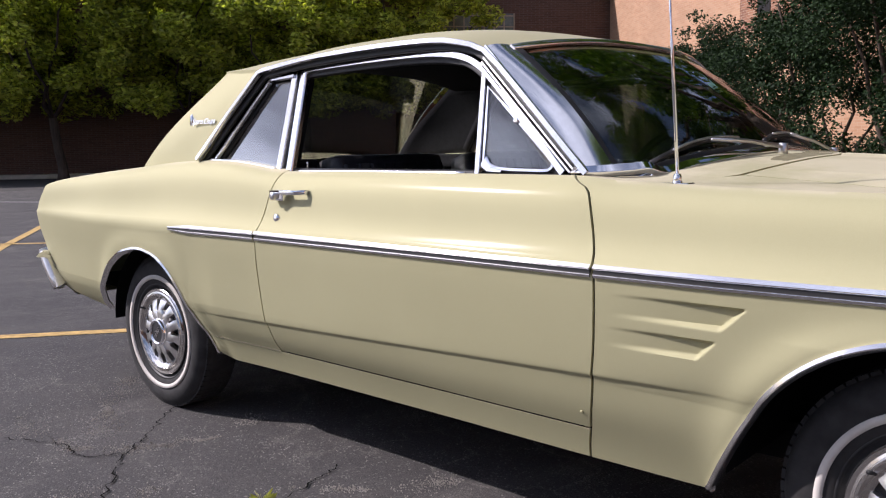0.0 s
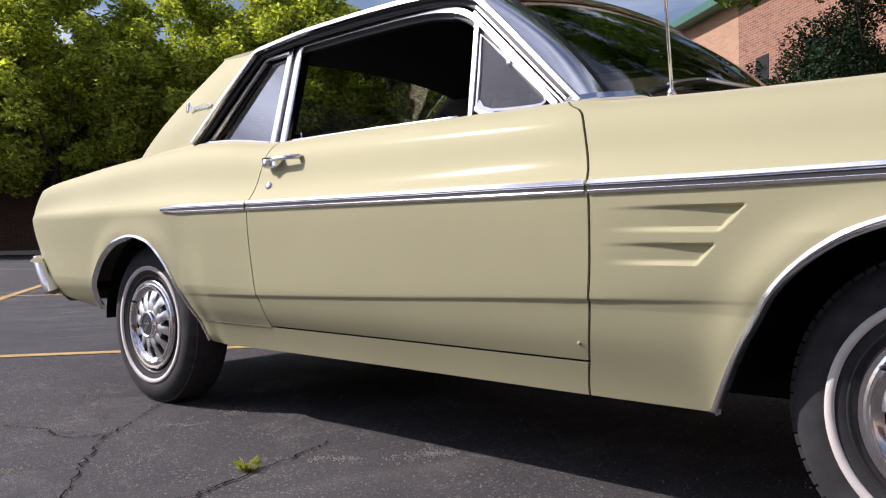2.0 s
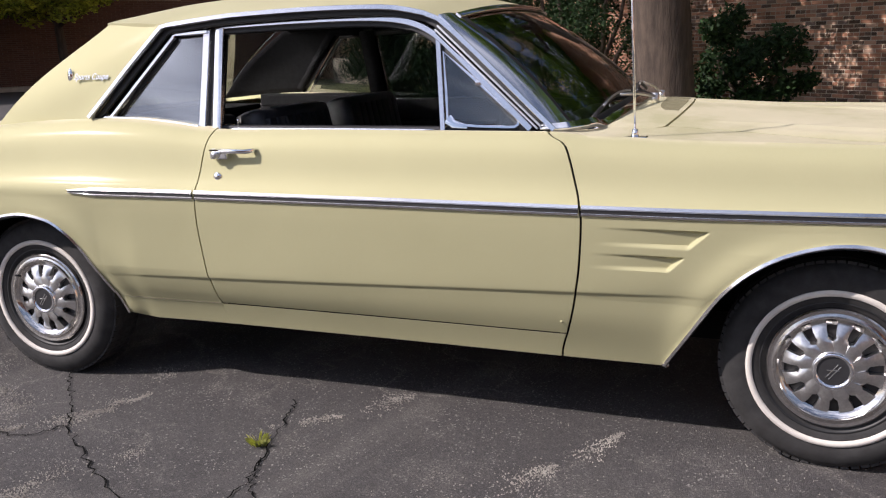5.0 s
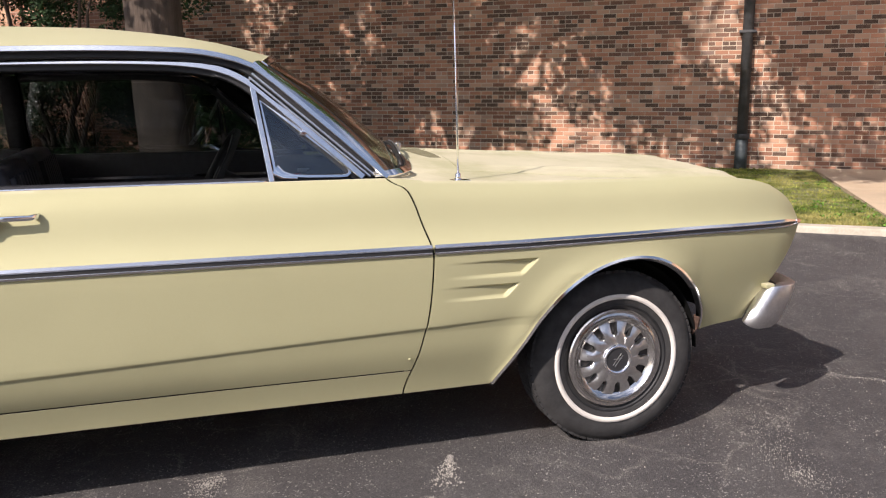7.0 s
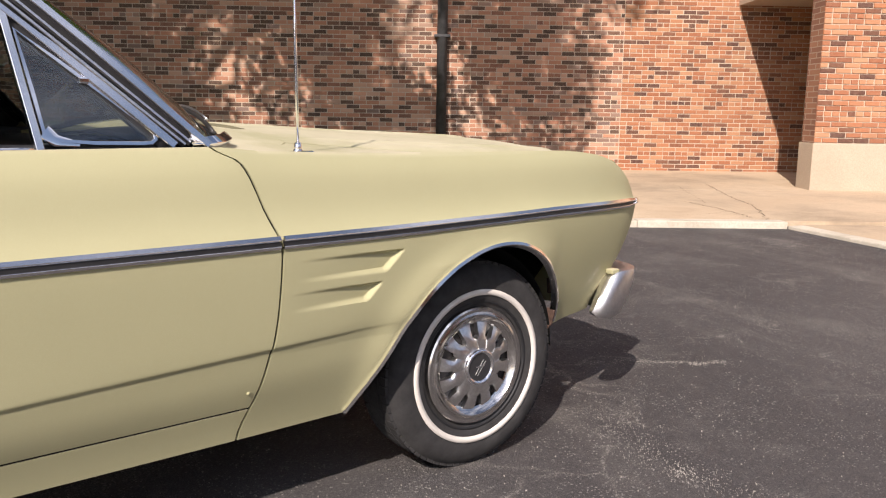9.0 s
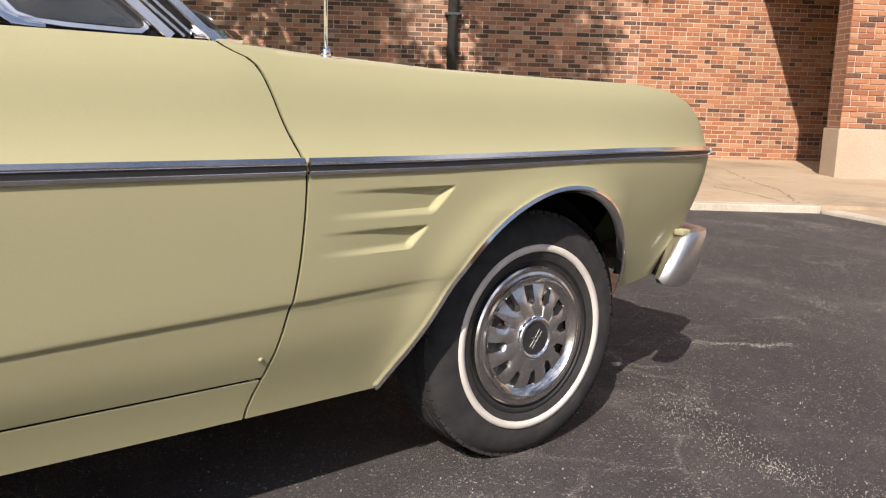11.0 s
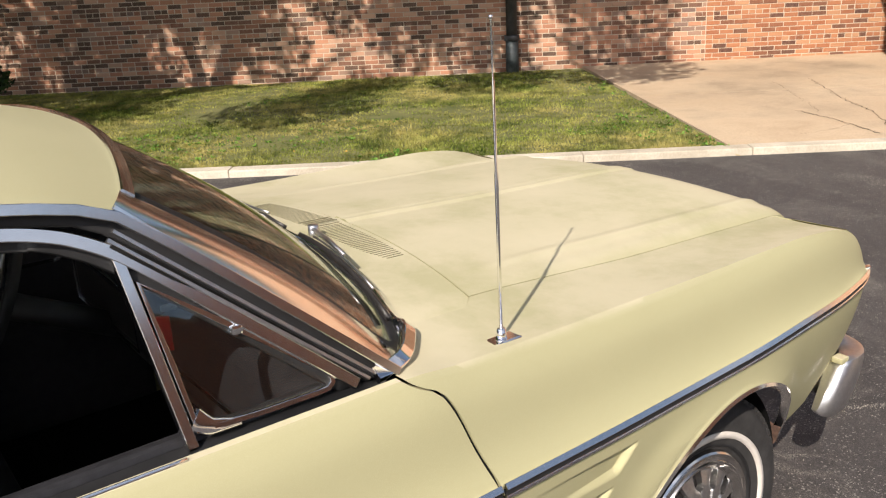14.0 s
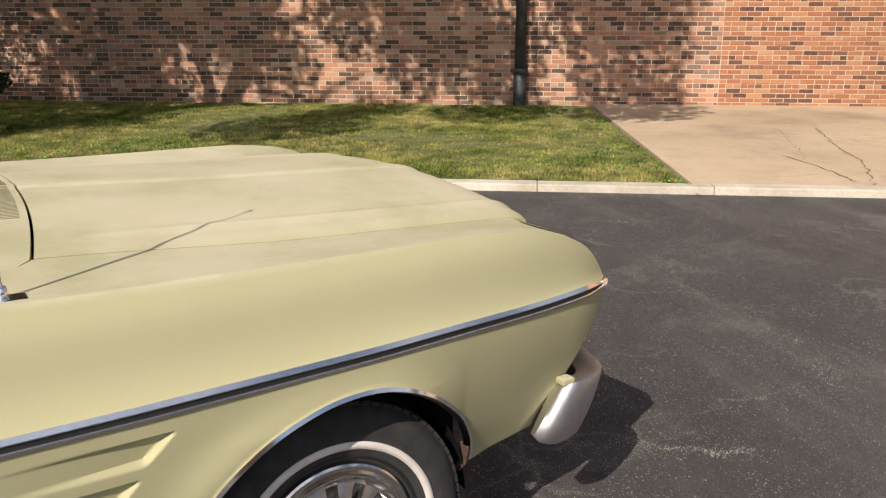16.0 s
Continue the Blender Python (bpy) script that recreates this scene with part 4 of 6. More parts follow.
    for v0 in sorted((c[-1] for c in cols if c[-1].is_valid), key=lambda v: v.co.x):
        if v0.co.x < -1.032:
            continue
        row = [v0] + [bm.verts.new((v0.co.x, v0.co.y - sign * d, v0.co.z + dz)) for d, dz in ((0.02, 0.004), (0.06, 0.006), (0.12, 0.006))]
        if prev:
            for j in range(3):
                bm.faces.new((prev[j], prev[j + 1], row[j + 1], row[j]))
        prev = row
    hem(bm, sign)
    quarter_panel = smooth_by_angle(part("rear_quarter", bm, PAINT, car), 38)
    seam = [(x, sign * (flank(x, DOOR_LOW) + 0.0002), DOOR_LOW) for x in [0.372 + 0.0326 * i for i in range(14)]]
    part("sill_seam", swept(seam, 0.0035, 0.0015, (0, sign, 0), False), SLOT, quarter_panel)
    # side moulding: bright edge, black channel, bright edge, in three lengths
    for xa, xb in ((0.262, float(gap_rear(0.75)) - 0.006), (float(gap_rear(0.75)) + 0.004, float(gap_front(0.75)) - 0.005), (float(gap_front(0.75)) + 0.004, 3.555)):
        n = 40
        pts, wid = [], []
        for i in range(n + 1):
            x = xa + (xb - xa) * i / n
            zz = 0.754 + 0.006 * min(1, max(0, (x - 2.4) / 0.6)) - 0.004 * max(0, (x - 3.1) / 0.4)
            taper = min(1, 0.25 + (x - 0.262) / 0.16) if xa < 0.3 else (min(1, 0.35 + (xb - x) / 0.10) if xb > 3 else 1)
            pts.append((x, sign * (flank(x, zz) + 0.003), zz))
            wid.append(taper)
        nrm = (0, sign, 0.1)
        off = lambda k: [Vector(p) + Vector((0, 0, k * t)) for p, t in zip(pts, wid)]  # noqa: E731
        mould = part("side_moulding", swept(off(0.0), [0.014 * t for t in wid], 0.006, nrm, False), BLACK, car, "black-filled bright side moulding", smooth=False)
        part("upper_bead", swept(off(0.0098), [0.0130 * t for t in wid], 0.011, (0, sign, 0.75)), STAINLESS, mould, smooth=25)
        part("lower_bead", swept(off(-0.0085), [0.0085 * t for t in wid], 0.010, (0, sign, -0.35)), STAINLESS, mould, smooth=25)
    tip = [(x, sign * (flank(x, 0.757) + 0.003), 0.757) for x in (3.548, 3.560, 3.572, 3.580)]
    part("moulding_tip", swept(tip, [0.016, 0.020, 0.016, 0.006], 0.016, (0, sign, 0.3)), CHROME, car, "chrome moulding end cap", smooth=25)
    # bright lips round the wheel openings
    for arch, x0, x1 in ((front_arch, 2.337, 3.1515), (rear_arch, -0.4775, 0.3545)):
        pts = []
        for i in range(61):
            x = x0 + (x1 - x0) * (0.5 - 0.5 * math.cos(math.pi * i / 60))
            z = float(arch(x))
            pts.append((x, sign * (flank(x, z) - 0.003), z + 0.001))
        part("wheel_lip", swept(pts, 0.011, 0.022, (0, sign, 0.5)), STAINLESS, car, "bright wheel-opening moulding", smooth=25)
    # black wheel housings
    for cx in (-0.03, WB - 0.06):
        bm = lathe([(0.385, 0.0), (0.385, 0.40), (0.02, 0.40)], 28, None, math.pi)
        bmesh.ops.transform(bm, matrix=Matrix.Translation((cx, sign * 0.80, 0.31)) @ Matrix.Diagonal((1.0, -sign, 0.95, 1)), verts=bm.verts)
        part("wheel_housing", bm, DARK, car, smooth=True)
    # keyhole and pull handle on each door
    hx, hz = 0.842, 0.899
    hy = lambda x, z: sign * flank(x, z)  # noqa: E731
    handle = part("door_handle", boxed((hx - 0.005, -0.034, hz - 0.026), (hx + 0.062, 0.004, hz + 0.010), 0.007, Matrix.Translation((0, hy(hx, hz), 0)) @ Matrix.Diagonal((1, -sign, 1, 1))), CHROME, door, "chrome door handle with push button")
    part("pull_bar", swept([(hx, hy(hx, hz) + sign * 0.034, hz + 0.001), (hx + 0.08, hy(hx, hz) + sign * 0.036, hz + 0.003), (hx + 0.135, hy(hx, hz) + sign * 0.034, hz + 0.003), (hx + 0.150, hy(hx, hz) + sign * 0.018, hz + 0.004), (hx + 0.153, hy(hx + 0.15, hz), hz + 0.004)], 0.015, 0.013, (0, sign, 0)), CHROME, handle, smooth=True)
    part("push_button", lathe([(0, -0.012), (0.011, -0.012), (0.013, -0.008), (0.013, 0.02)], 20, Matrix.Translation((hx + 0.018, hy(hx, hz) + sign * 0.034, hz - 0.010)) @ Matrix.Diagonal((1, -sign, 1, 1))), BRUSHED, handle, smooth=True)
    part("door_lock", lathe([(0, -0.006), (0.007, -0.006), (0.010, -0.004), (0.0155, -0.003), (0.016, 0.004)], 24, Matrix.Translation((0.857, hy(0.857, 0.814), 0.814)) @ Matrix.Diagonal((1, -sign, 1, 1))), CHROME, door, "round chrome key lock", smooth=True)
    part("drain_plug", lathe([(0, -0.003), (0.004, -0.003), (0.005, 0.003)], 12, Matrix.Translation((2.030, hy(2.03, 0.397), 0.397)) @ Matrix.Diagonal((1, -sign, 1, 1))), PAINT, door, smooth=True)
    # belt moulding along the sill of the side window
    pts = [(x, sign * (flank(x, float(top_line(x))) - 0.006), float(top_line(x)) + 0.001) for x in [0.86 + 0.03 * i for i in range(26)]]
    part("belt_moulding", swept(pts, 0.006, 0.008, (0, sign, 0.5)), STAINLESS, door, smooth=True)

# hood, with the antenna side seam at each edge
bm = bmesh.new()
NX, NY = 70, 170
hood_rear = lambda y: 2.352 - 0.055 * (abs(y) / 0.6) ** 2.2  # noqa: E731
hood_front = lambda y: 3.52 - 0.03 * (abs(y) / 0.58) ** 3  # noqa: E731
gridv = []
for j in range(NY + 1):
    t = -1 + 2 * j / NY
    col = []
    for i in range(NX + 1):
        s = i / NX
        y = t * 0.577
        x = hood_rear(y) * (1 - s) + hood_front(y) * s
        y = t * (float(hood_seam(x)) - 0.001)
        col.append(bm.verts.new((x, y, hood_z(x, y))))
    gridv.append(col)
for a, c in zip(gridv, gridv[1:]):
    for i in range(NX):
        bm.faces.new((a[i], a[i + 1], c[i + 1], c[i]))
edges = [e for e in bm.edges if len(e.link_faces) == 1]
out = bmesh.ops.extrude_edge_only(bm, edges=edges)
for v in out["geom"]:
    if isinstance(v, bmesh.types.BMVert):
        v.co.z -= 0.02
bmesh.ops.recalc_face_normals(bm, faces=bm.faces)
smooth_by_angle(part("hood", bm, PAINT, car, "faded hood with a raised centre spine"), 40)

# cowl panel between hood and windscreen, with louvres
glass_base = lambda y: 2.175 - 0.10 * y * y - 0.25 * y**4  # noqa: E731


def cowl_z(x, y):
    return hood_z(max(x, 2.15), y) + 0.002 - 0.018 * max(0, (abs(y) - 0.6) / 0.18)


bm = bmesh.new()
gridv = []
for j in range(41):
    y = -0.735 + 1.47 * j / 40
    xr, xf = glass_base(y) - 0.022, hood_rear(min(abs(y), 0.60)) - 0.006
    if abs(y) > 0.60:
        xf = 2.27 - 0.6 * (abs(y) - 0.60)
    gridv.append([bm.verts.new((xr + (xf - xr) * i / 8, y, cowl_z(xr + (xf - xr) * i / 8, y))) for i in range(9)])
for a, c in zip(gridv, gridv[1:]):
    for i in range(8):
        bm.faces.new((a[i], a[i + 1], c[i + 1], c[i]))
edges = [e for e in bm.edges if len(e.link_faces) == 1]
out = bmesh.ops.extrude_edge_only(bm, edges=edges)
for v in out["geom"]:
    if isinstance(v, bmesh.types.BMVert):
        v.co.z -= 0.02
bmesh.ops.recalc_face_normals(bm, faces=bm.faces)
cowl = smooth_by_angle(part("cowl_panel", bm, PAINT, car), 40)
for i in range(58):
    y = -0.33 + 0.0116 * i
    x1 = hood_rear(y) - 0.022
    x0 = max(glass_base(y) + 0.045, x1 - 0.085 * (1 - (abs(y) / 0.40) ** 4))
    part("vent_slot", swept([(x0, y, cowl_z(x0, y) + 0.0004), (x1, y, cowl_z(x1, y) + 0.0004)], 0.0026, 0.002, (0, 0, 1)), SLOT, cowl)

# deck lid and tail panel
bm = bmesh.new()
gridv = []
for j in range(25):
    t = -1 + j / 12
    col = []
    for i in range(31):
        x = -1.03 + 0.92 * i / 30
        w = flank(x, float(top_line(x))) - 0.115
        col.append(bm.verts.new((x, t * w, float(top_line(x)) + 0.006 + 0.012 * (1 - t * t))))
    gridv.append(col)
for a, c in zip(gridv, gridv[1:]):
    for i in range(30):
        bm.faces.new((a[i], a[i + 1], c[i + 1], c[i]))
bmesh.ops.recalc_face_normals(bm, faces=bm.faces)
smooth_by_angle(part("deck_lid", bm, PAINT, car), 40)
for name, fx, zs in (("tail_panel", tail_x, [0.36 + 0.027 * i for i in range(20)]), ("front_panel", nose_x, [0.38 + 0.026 * i for i in range(20)])):
    bm = bmesh.new()
    prev = None
    for z in zs:
        x = float(fx(z))
        zz = min(z, float(top_line(x)) - 0.001)
        w = flank(x, zz) - (0.27 if name == "front_panel" else 0.002)
        row = [bm.verts.new((x - (0.015 if name == "front_panel" else 0), w * (-1 + i / 8), z)) for i in range(17)]
        if prev:
            for i in range(16):
                bm.faces.new((prev[i], prev[i + 1], row[i + 1], row[i]))
        prev = row
    bmesh.ops.recalc_face_normals(bm, faces=bm.faces)
    part(name, bm, PAINT if name == "tail_panel" else BLACK, car, smooth=True)

# bumpers: pressed blades that wrap round the corners
for front in (True, False):
    if front:
        path = [(3.418, -0.818, 0.0), (3.48, -0.832, 0.0), (3.548, -0.818, 0.0), (3.600, -0.755, 0.0), (3.64, -0.60, 0.0), (3.67, -0.3, 0.0), (3.68, 0, 0.0)]
        zc, zh = 0.444, 0.164
    else:
        path = [(-0.985, -0.838, 0.0), (-1.03, -0.850, 0.0), (-1.09, -0.825, 0.0), (-1.155, -0.75, 0.0), (-1.19, -0.55, 0.0), (-1.21, -0.3, 0.0), (-1.215, 0, 0.0)]
        zc, zh = 0.485, 0.18
    path = spline(path, 34)
    full = path + [Vector((p.x, -p.y, 0)) for p in path[-2::-1]]
    prof = [(0.40, 0.70), (0.46, 0.45), (0.5, 0.15), (0.48, -0.02), (0.40, -0.07), (0.1, -0.10), (-0.2, -0.07), (-0.42, 0.0), (-0.5, 0.12), (-0.5, 0.5)]
    bm = bmesh.new()
    rings = []
    cen = Vector((1.3, 0, 0))
    for i, p in enumerate(full):
        tan = (full[min(i + 1, len(full) - 1)] - full[max(i - 1, 0)]).normalized()
        outw = Vector((tan.y, -tan.x, 0))
        if outw.dot(p - cen) < 0:
            outw = -outw
        endf = min(i, len(full) - 1 - i)
        cur = math.sqrt(1 - (1 - min(1, endf / 6)) ** 2)
        sc = 0.68 + 0.32 * cur
        lean = 0.44 if front else 0.72  # the blade slopes back towards its lower edge
        dirx = -1 if front else 1
        rings.append([bm.verts.new(p - outw * (0.018 * (1 - cur)) + Vector((dirx * lean * (0.5 - a) * zh, 0, zc + a * zh * sc)) - outw * (b_ * (0.040 + 0.045 * cur))) for a, b_ in prof])
    for a, c in zip(rings, rings[1:]):
        for j in range(len(prof) - 1):
            bm.faces.new((a[j], a[j + 1], c[j + 1], c[j]))
    bm.faces.new(rings[0])
    bm.faces.new(rings[-1][::-1])
    bmesh.ops.recalc_face_normals(bm, faces=bm.faces)
    bmp = smooth_by_angle(part("front_bumper" if front else "rear_bumper", bm, PITTED, car, "weathered chrome bumper"), 40)
    for s in (-1, 1):
        x0 = 3.40 if front else -0.98
        part("bracket", swept([(x0 - (0.08 if front else -0.08), s * 0.62, zc + 0.01), (x0 + (0.03 if front else -0.03), s * 0.70, zc + 0.02)], 0.05, 0.02, (0, s, 0), False), RUST, bmp, "rusty bumper bracket")
# loose painted filler at the front bumper end, and the torn splash lip behind the front wheel opening
for s in (-1, 1):
    part("filler_piece", boxed((3.424, -0.022, 0.512), (3.462, 0.012, 0.530), 0.006, Matrix.Translation((0, s * 0.80, 0)) @ Matrix.Diagonal((1, -s, 1, 1))), PAINT, car)
    part("splash_shield", swept([(3.140, s * 0.80, 0.43), (3.140, s * 0.79, 0.385), (3.13, s * 0.785, 0.360)], [0.03, 0.03, 0.012], 0.004, (1, 0, 0.2), False), RUST, car, "rusty torn splash shield")

# underbody
part("chassis_rail", boxed((-0.95, -0.44, 0.24), (3.35, 0.44, 0.34)), DARK, car)
part("floor_pan", boxed((0.46, -0.76, 0.301), (2.149, 0.76, 0.33)), DARK, car)
part("bulkhead", boxed((2.15, -0.60, 0.30), (2.17, 0.60, 0.95)), DARK, car)
part("boot_floor", boxed((-0.94, -0.70, 0.42), (-0.10, 0.70, 0.44)), DARK, car)


def wheel(cx, sign, steer=0.0):
    m = Matrix.Translation((cx, sign * 0.735, HUB)) @ Euler((0, 0, radians(steer))).to_matrix().to_4x4() @ Matrix.Diagonal((1, -sign, 1, 1))
    wh = tagged(new("wheel"), "whitewall tyre on a steel rim with a finned chrome cover")
    wh.parent = car
    prof = [(0.178, 0.075), (0.20, 0.088), (0.245, 0.094), (0.285, 0.086), (0.303, 0.068)] + [(0.311, 0.050), (0.313, 0.0), (0.311, -0.050)] + [(0.303, -0.068), (0.285, -0.086), (0.262, -0.0925), (0.244, -0.0935), (0.240, -0.0915), (0.216, -0.0895), (0.205, -0.087), (0.190, -0.078), (0.178, -0.068)]
    ty = part("tyre", lathe(prof, 72, m), TYRE, wh, "black rubber tyre", smooth=True)
    part("whitewall_band", lathe([(0.233, -0.089), (0.2325, -0.0948), (0.224, -0.0950), (0.2155, -0.0930), (0.215, -0.087)], 72, m), WHITEWALL, ty, "narrow white sidewall band", smooth=True)
    # tread blocks at the shoulder
    bm = bmesh.new()
    for k in range(72):
        a = math.tau * k / 72
        for d0, d1 in ((-0.066, -0.036), (-0.028, -0.004), (0.004, 0.028), (0.036, 0.066)):
            q = Matrix.Rotation(a, 4, "Y")
            r0 = 0.309 if abs(d0 + d1) > 0.08 else 0.3105
            box(bm, (r0 - 0.008, d0, -0.0105), (r0 + 0.0032, d1, 0.0112), 0, m @ q)
    bmesh.ops.recalc_face_normals(bm, faces=bm.faces)
    part("tread", bm, TYRE, ty)
    part("rim", lathe([(0.20, -0.074), (0.196, -0.083), (0.190, -0.080), (0.183, -0.066), (0.150, -0.055), (0.0, -0.05)], 48, m), BLACK, wh, "black steel rim", smooth=True)
    cap = part("wheel_cover", lathe([(0.1785, -0.068), (0.1775, -0.082), (0.173, -0.086), (0.164, -0.0845), (0.1575, -0.0865), (0.1545, -0.0915), (0.150, -0.0915), (0.1465, -0.086), (0.137, -0.078), (0.1295, -0.0745)], 64, m), WHEEL_CHROME, wh, "polished chrome wheel cover ring", smooth=24)
    part("slot_ring", lathe([(0.130, -0.066), (0.10, -0.064), (0.05, -0.070)], 48, m), STEEL_DARK, cap, "dark slots between the fins", smooth=True)
    for k in range(12):
        bm = bmesh.new()
        g = []
        for i in range(17):
            r = 0.053 + (0.1325 - 0.053) * i / 16
            t = i / 16
            span = math.tau / 12 * (0.995 if t < 0.42 else 0.995 - 0.41 * min(1, (t - 0.42) / 0.06))
            mid = math.tau * (k + 0.5) / 12 + 0.10 * math.sin(t * 2.2)
            row = []
            for j in range(6):
                w = -0.5 + j / 5
                a = mid + span * w
                d = -0.094 + 0.016 * t - 0.004 * (1 - (2 * w) ** 2) * math.sin(math.pi * min(1, t * 1.05)) - 0.005 * (w + 0.5) * math.sin(math.pi * t)
                row.append(bm.verts.new((r * math.cos(a), d, r * math.sin(a))))
            g.append(row)
        for a, c in zip(g, g[1:]):
            for j in range(5):
                bm.faces.new((a[j], a[j + 1], c[j + 1], c[j]))
        out = bmesh.ops.extrude_edge_only(bm, edges=[e for e in bm.edges if len(e.link_faces) == 1])
        for v in out["geom"]:
            if isinstance(v, bmesh.types.BMVert):
                v.co.y += 0.020
        bmesh.ops.recalc_face_normals(bm, faces=bm.faces)
        bmesh.ops.transform(bm, matrix=m, verts=bm.verts)
        smooth_by_angle(part("fin", bm, BRUSHED, cap), 50)
    hubc = part("centre_cap", lathe([(0.056, -0.085), (0.055, -0.101), (0.051, -0.106), (0.046, -0.106), (0.0425, -0.101), (0.042, -0.1005)], 40, m), CHROME, wh, "chrome centre cap with a dark badge", smooth=True)
    part("badge", lathe([(0.0422, -0.1000), (0.02, -0.1015), (0.0, -0.102)], 32, m), plain("badge_grey", (0.045, 0.045, 0.048), 0.35, 0.4), hubc, "dark grey round badge", smooth=True)
    bm = bmesh.new()
    for a0, a1 in (((-0.018, -0.020), (0.012, 0.022)), ((-0.010, -0.024), (0.020, 0.016)), ((-0.016, 0.002), (0.016, 0.004))):
        sweep(bm, [m @ Vector((a0[0], -0.1025, a0[1])), m @ Vector((a1[0], -0.1025, a1[1]))], 0.0022, 0.0015, (0, sign, 0))
    part("badge_mark", bm, BRUSHED, hubc)
    part("valve", tube([m @ Vector((-0.118, -0.080, 0.082)), m @ Vector((-0.126, -0.099, 0.088))], 0.0045), BLACK, wh, smooth=True)
    return wh


for s in (-1, 1):
    wheel(0.0, s)
    wheel(WB - 0.015, s, -4.0)  # the front wheels stand slightly turned

# ---- greenhouse ----
glass_w = lambda z: 0.752 - (z - 0.965) * 0.29  # noqa: E731
rail_z = pchip([(0.30, 1.330), (0.45, 1.325), (0.571, 1.318), (0.72, 1.331), (0.87, 1.343), (1.23, 1.352), (1.41, 1.349), (1.52, 1.333), (1.62, 1.303), (1.72, 1.27)])
rail_w = pchip([(0.30, 0.655), (0.571, 0.690), (0.87, 0.686), (1.23, 0.682), (1.45, 0.679), (1.62, 0.676), (1.72, 0.66)])
roof_c = pchip([(0.28, 1.380), (0.36, 1.402), (0.5, 1.426), (0.8, 1.445), (1.1, 1.446), (1.3, 1.434), (1.5, 1.408), (1.66, 1.375), (1.74, 1.354)])
roof_front = lambda y: 1.728 - 0.25 * y * y  # noqa: E731


def roof_z(x, t):
    zd, zc = float(rail_z(x)) + 0.006, float(roof_c(x))
    return zd + (zc - zd) * (1 - abs(t) ** 2.7)


def roof_grid(dz, inset, rear):
    bm = bmesh.new()
    cols = []
    for j in range(49):
        t = math.sin(math.pi / 2 * (-1 + j / 24)) * inset
        col = []
        for i in range(41):
            s = i / 40
            y = t * 0.66
            x = rear * (1 - s) + (roof_front(y) - (1 - inset) * 0.4) * s
            w = float(rail_w(x))
            col.append(bm.verts.new((x, t * w, roof_z(x, t) + dz)))
        cols.append(col)
    for a, c in zip(cols, cols[1:]):
        for i in range(40):
            bm.faces.new((a[i], a[i + 1], c[i + 1], c[i]))
    return bm


bm = roof_grid(0, 1.0, 0.30)
edges = [e for e in bm.edges if len(e.link_faces) == 1]
out = bmesh.ops.extrude_edge_only(bm, edges=edges)
for v in out["geom"]:
    if isinstance(v, bmesh.types.BMVert):
        v.co.z -= 0.012
bmesh.ops.recalc_face_normals(bm, faces=bm.faces)
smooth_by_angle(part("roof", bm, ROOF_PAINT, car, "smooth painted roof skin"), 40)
bm = roof_grid(-0.035, 0.95, 0.34)
bmesh.ops.recalc_face_normals(bm, faces=bm.faces)
part("headliner", bm, CLOTH, car, "dark headliner", smooth=True)


def sheet(corner_fn, nu, nv, thick):
    """A thin double-sided pane or panel from a function of two parameters."""
    bm = bmesh.new()
    g = [[bm.verts.new(corner_fn(i / nu, j / nv)) for j in range(nv + 1)] for i in range(nu + 1)]
    for a, c in zip(g, g[1:]):
        for j in range(nv):
            bm.faces.new((a[j], a[j + 1], c[j + 1], c[j]))
    bmesh.ops.recalc_face_normals(bm, faces=bm.faces)
    if thick:
        bmesh.ops.solidify(bm, geom=bm.faces[:], thickness=thick)
        bmesh.ops.recalc_face_normals(bm, faces=bm.faces)
    return bm


def lerp3(a, b_, t):
    return Vector(a).lerp(Vector(b_), t)


# windscreen
def screen(u, v):
    y0 = -0.712 + 1.424 * u
    lo = Vector((glass_base(y0) - 0.012, y0, cowl_z(glass_base(y0), y0) + 0.004 - 0.014 * (abs(y0) / 0.7) ** 4))
    y1 = y0 * 0.615 / 0.712
    hi = Vector((roof_front(y1) + 0.004, y1, roof_z(roof_front(y1) - 0.01, y1 / 0.668) - 0.014))
    p = lo.lerp(hi, v)
    bow = math.sin(math.pi * v) * 0.022
    return p + Vector((bow * 0.7, 0, bow * 0.7))


pane = part("windscreen", sheet(screen, 32, 12, 0.005), TINT, car, "curved tinted windscreen", smooth=35)
pane.visible_shadow = False
part("lower_moulding", swept([screen(i / 40, 0) + Vector((0.008, 0, 0.004)) for i in range(41)], 0.028, 0.014, (0.6, 0, 0.8)), CHROME, pane, "chrome lower windscreen moulding", smooth=25)
part("upper_moulding", swept([screen(i / 40, 1) + Vector((0.004, 0, 0.008)) for i in range(41)], 0.022, 0.010, (0.6, 0, 0.8)), STAINLESS, pane, smooth=25)
part("gasket", swept([screen(i / 40, 0.03) + Vector((0.002, 0, 0.003)) for i in range(41)], 0.03, 0.006, (0.6, 0, 0.8)), BLACK, pane, smooth=True)


# rear window
def backlight(u, v):
    y0 = -0.66 + 1.32 * u
    lo = Vector((-0.15 + 0.10 * abs(y0) ** 2, y0, 0.985))
    y1 = y0 * 0.60 / 0.66
    hi = Vector((0.30, y1, roof_z(0.305, y1 / 0.655) - 0.008))
    p = lo.lerp(hi, v)
    bow = math.sin(math.pi * v) * 0.02
    return p + Vector((-bow * 0.7, 0, bow * 0.7))


rearpane = part("rear_window", sheet(backlight, 20, 10, 0.005), TINT, car, "tinted rear window", smooth=35)
rearpane.visible_shadow = False

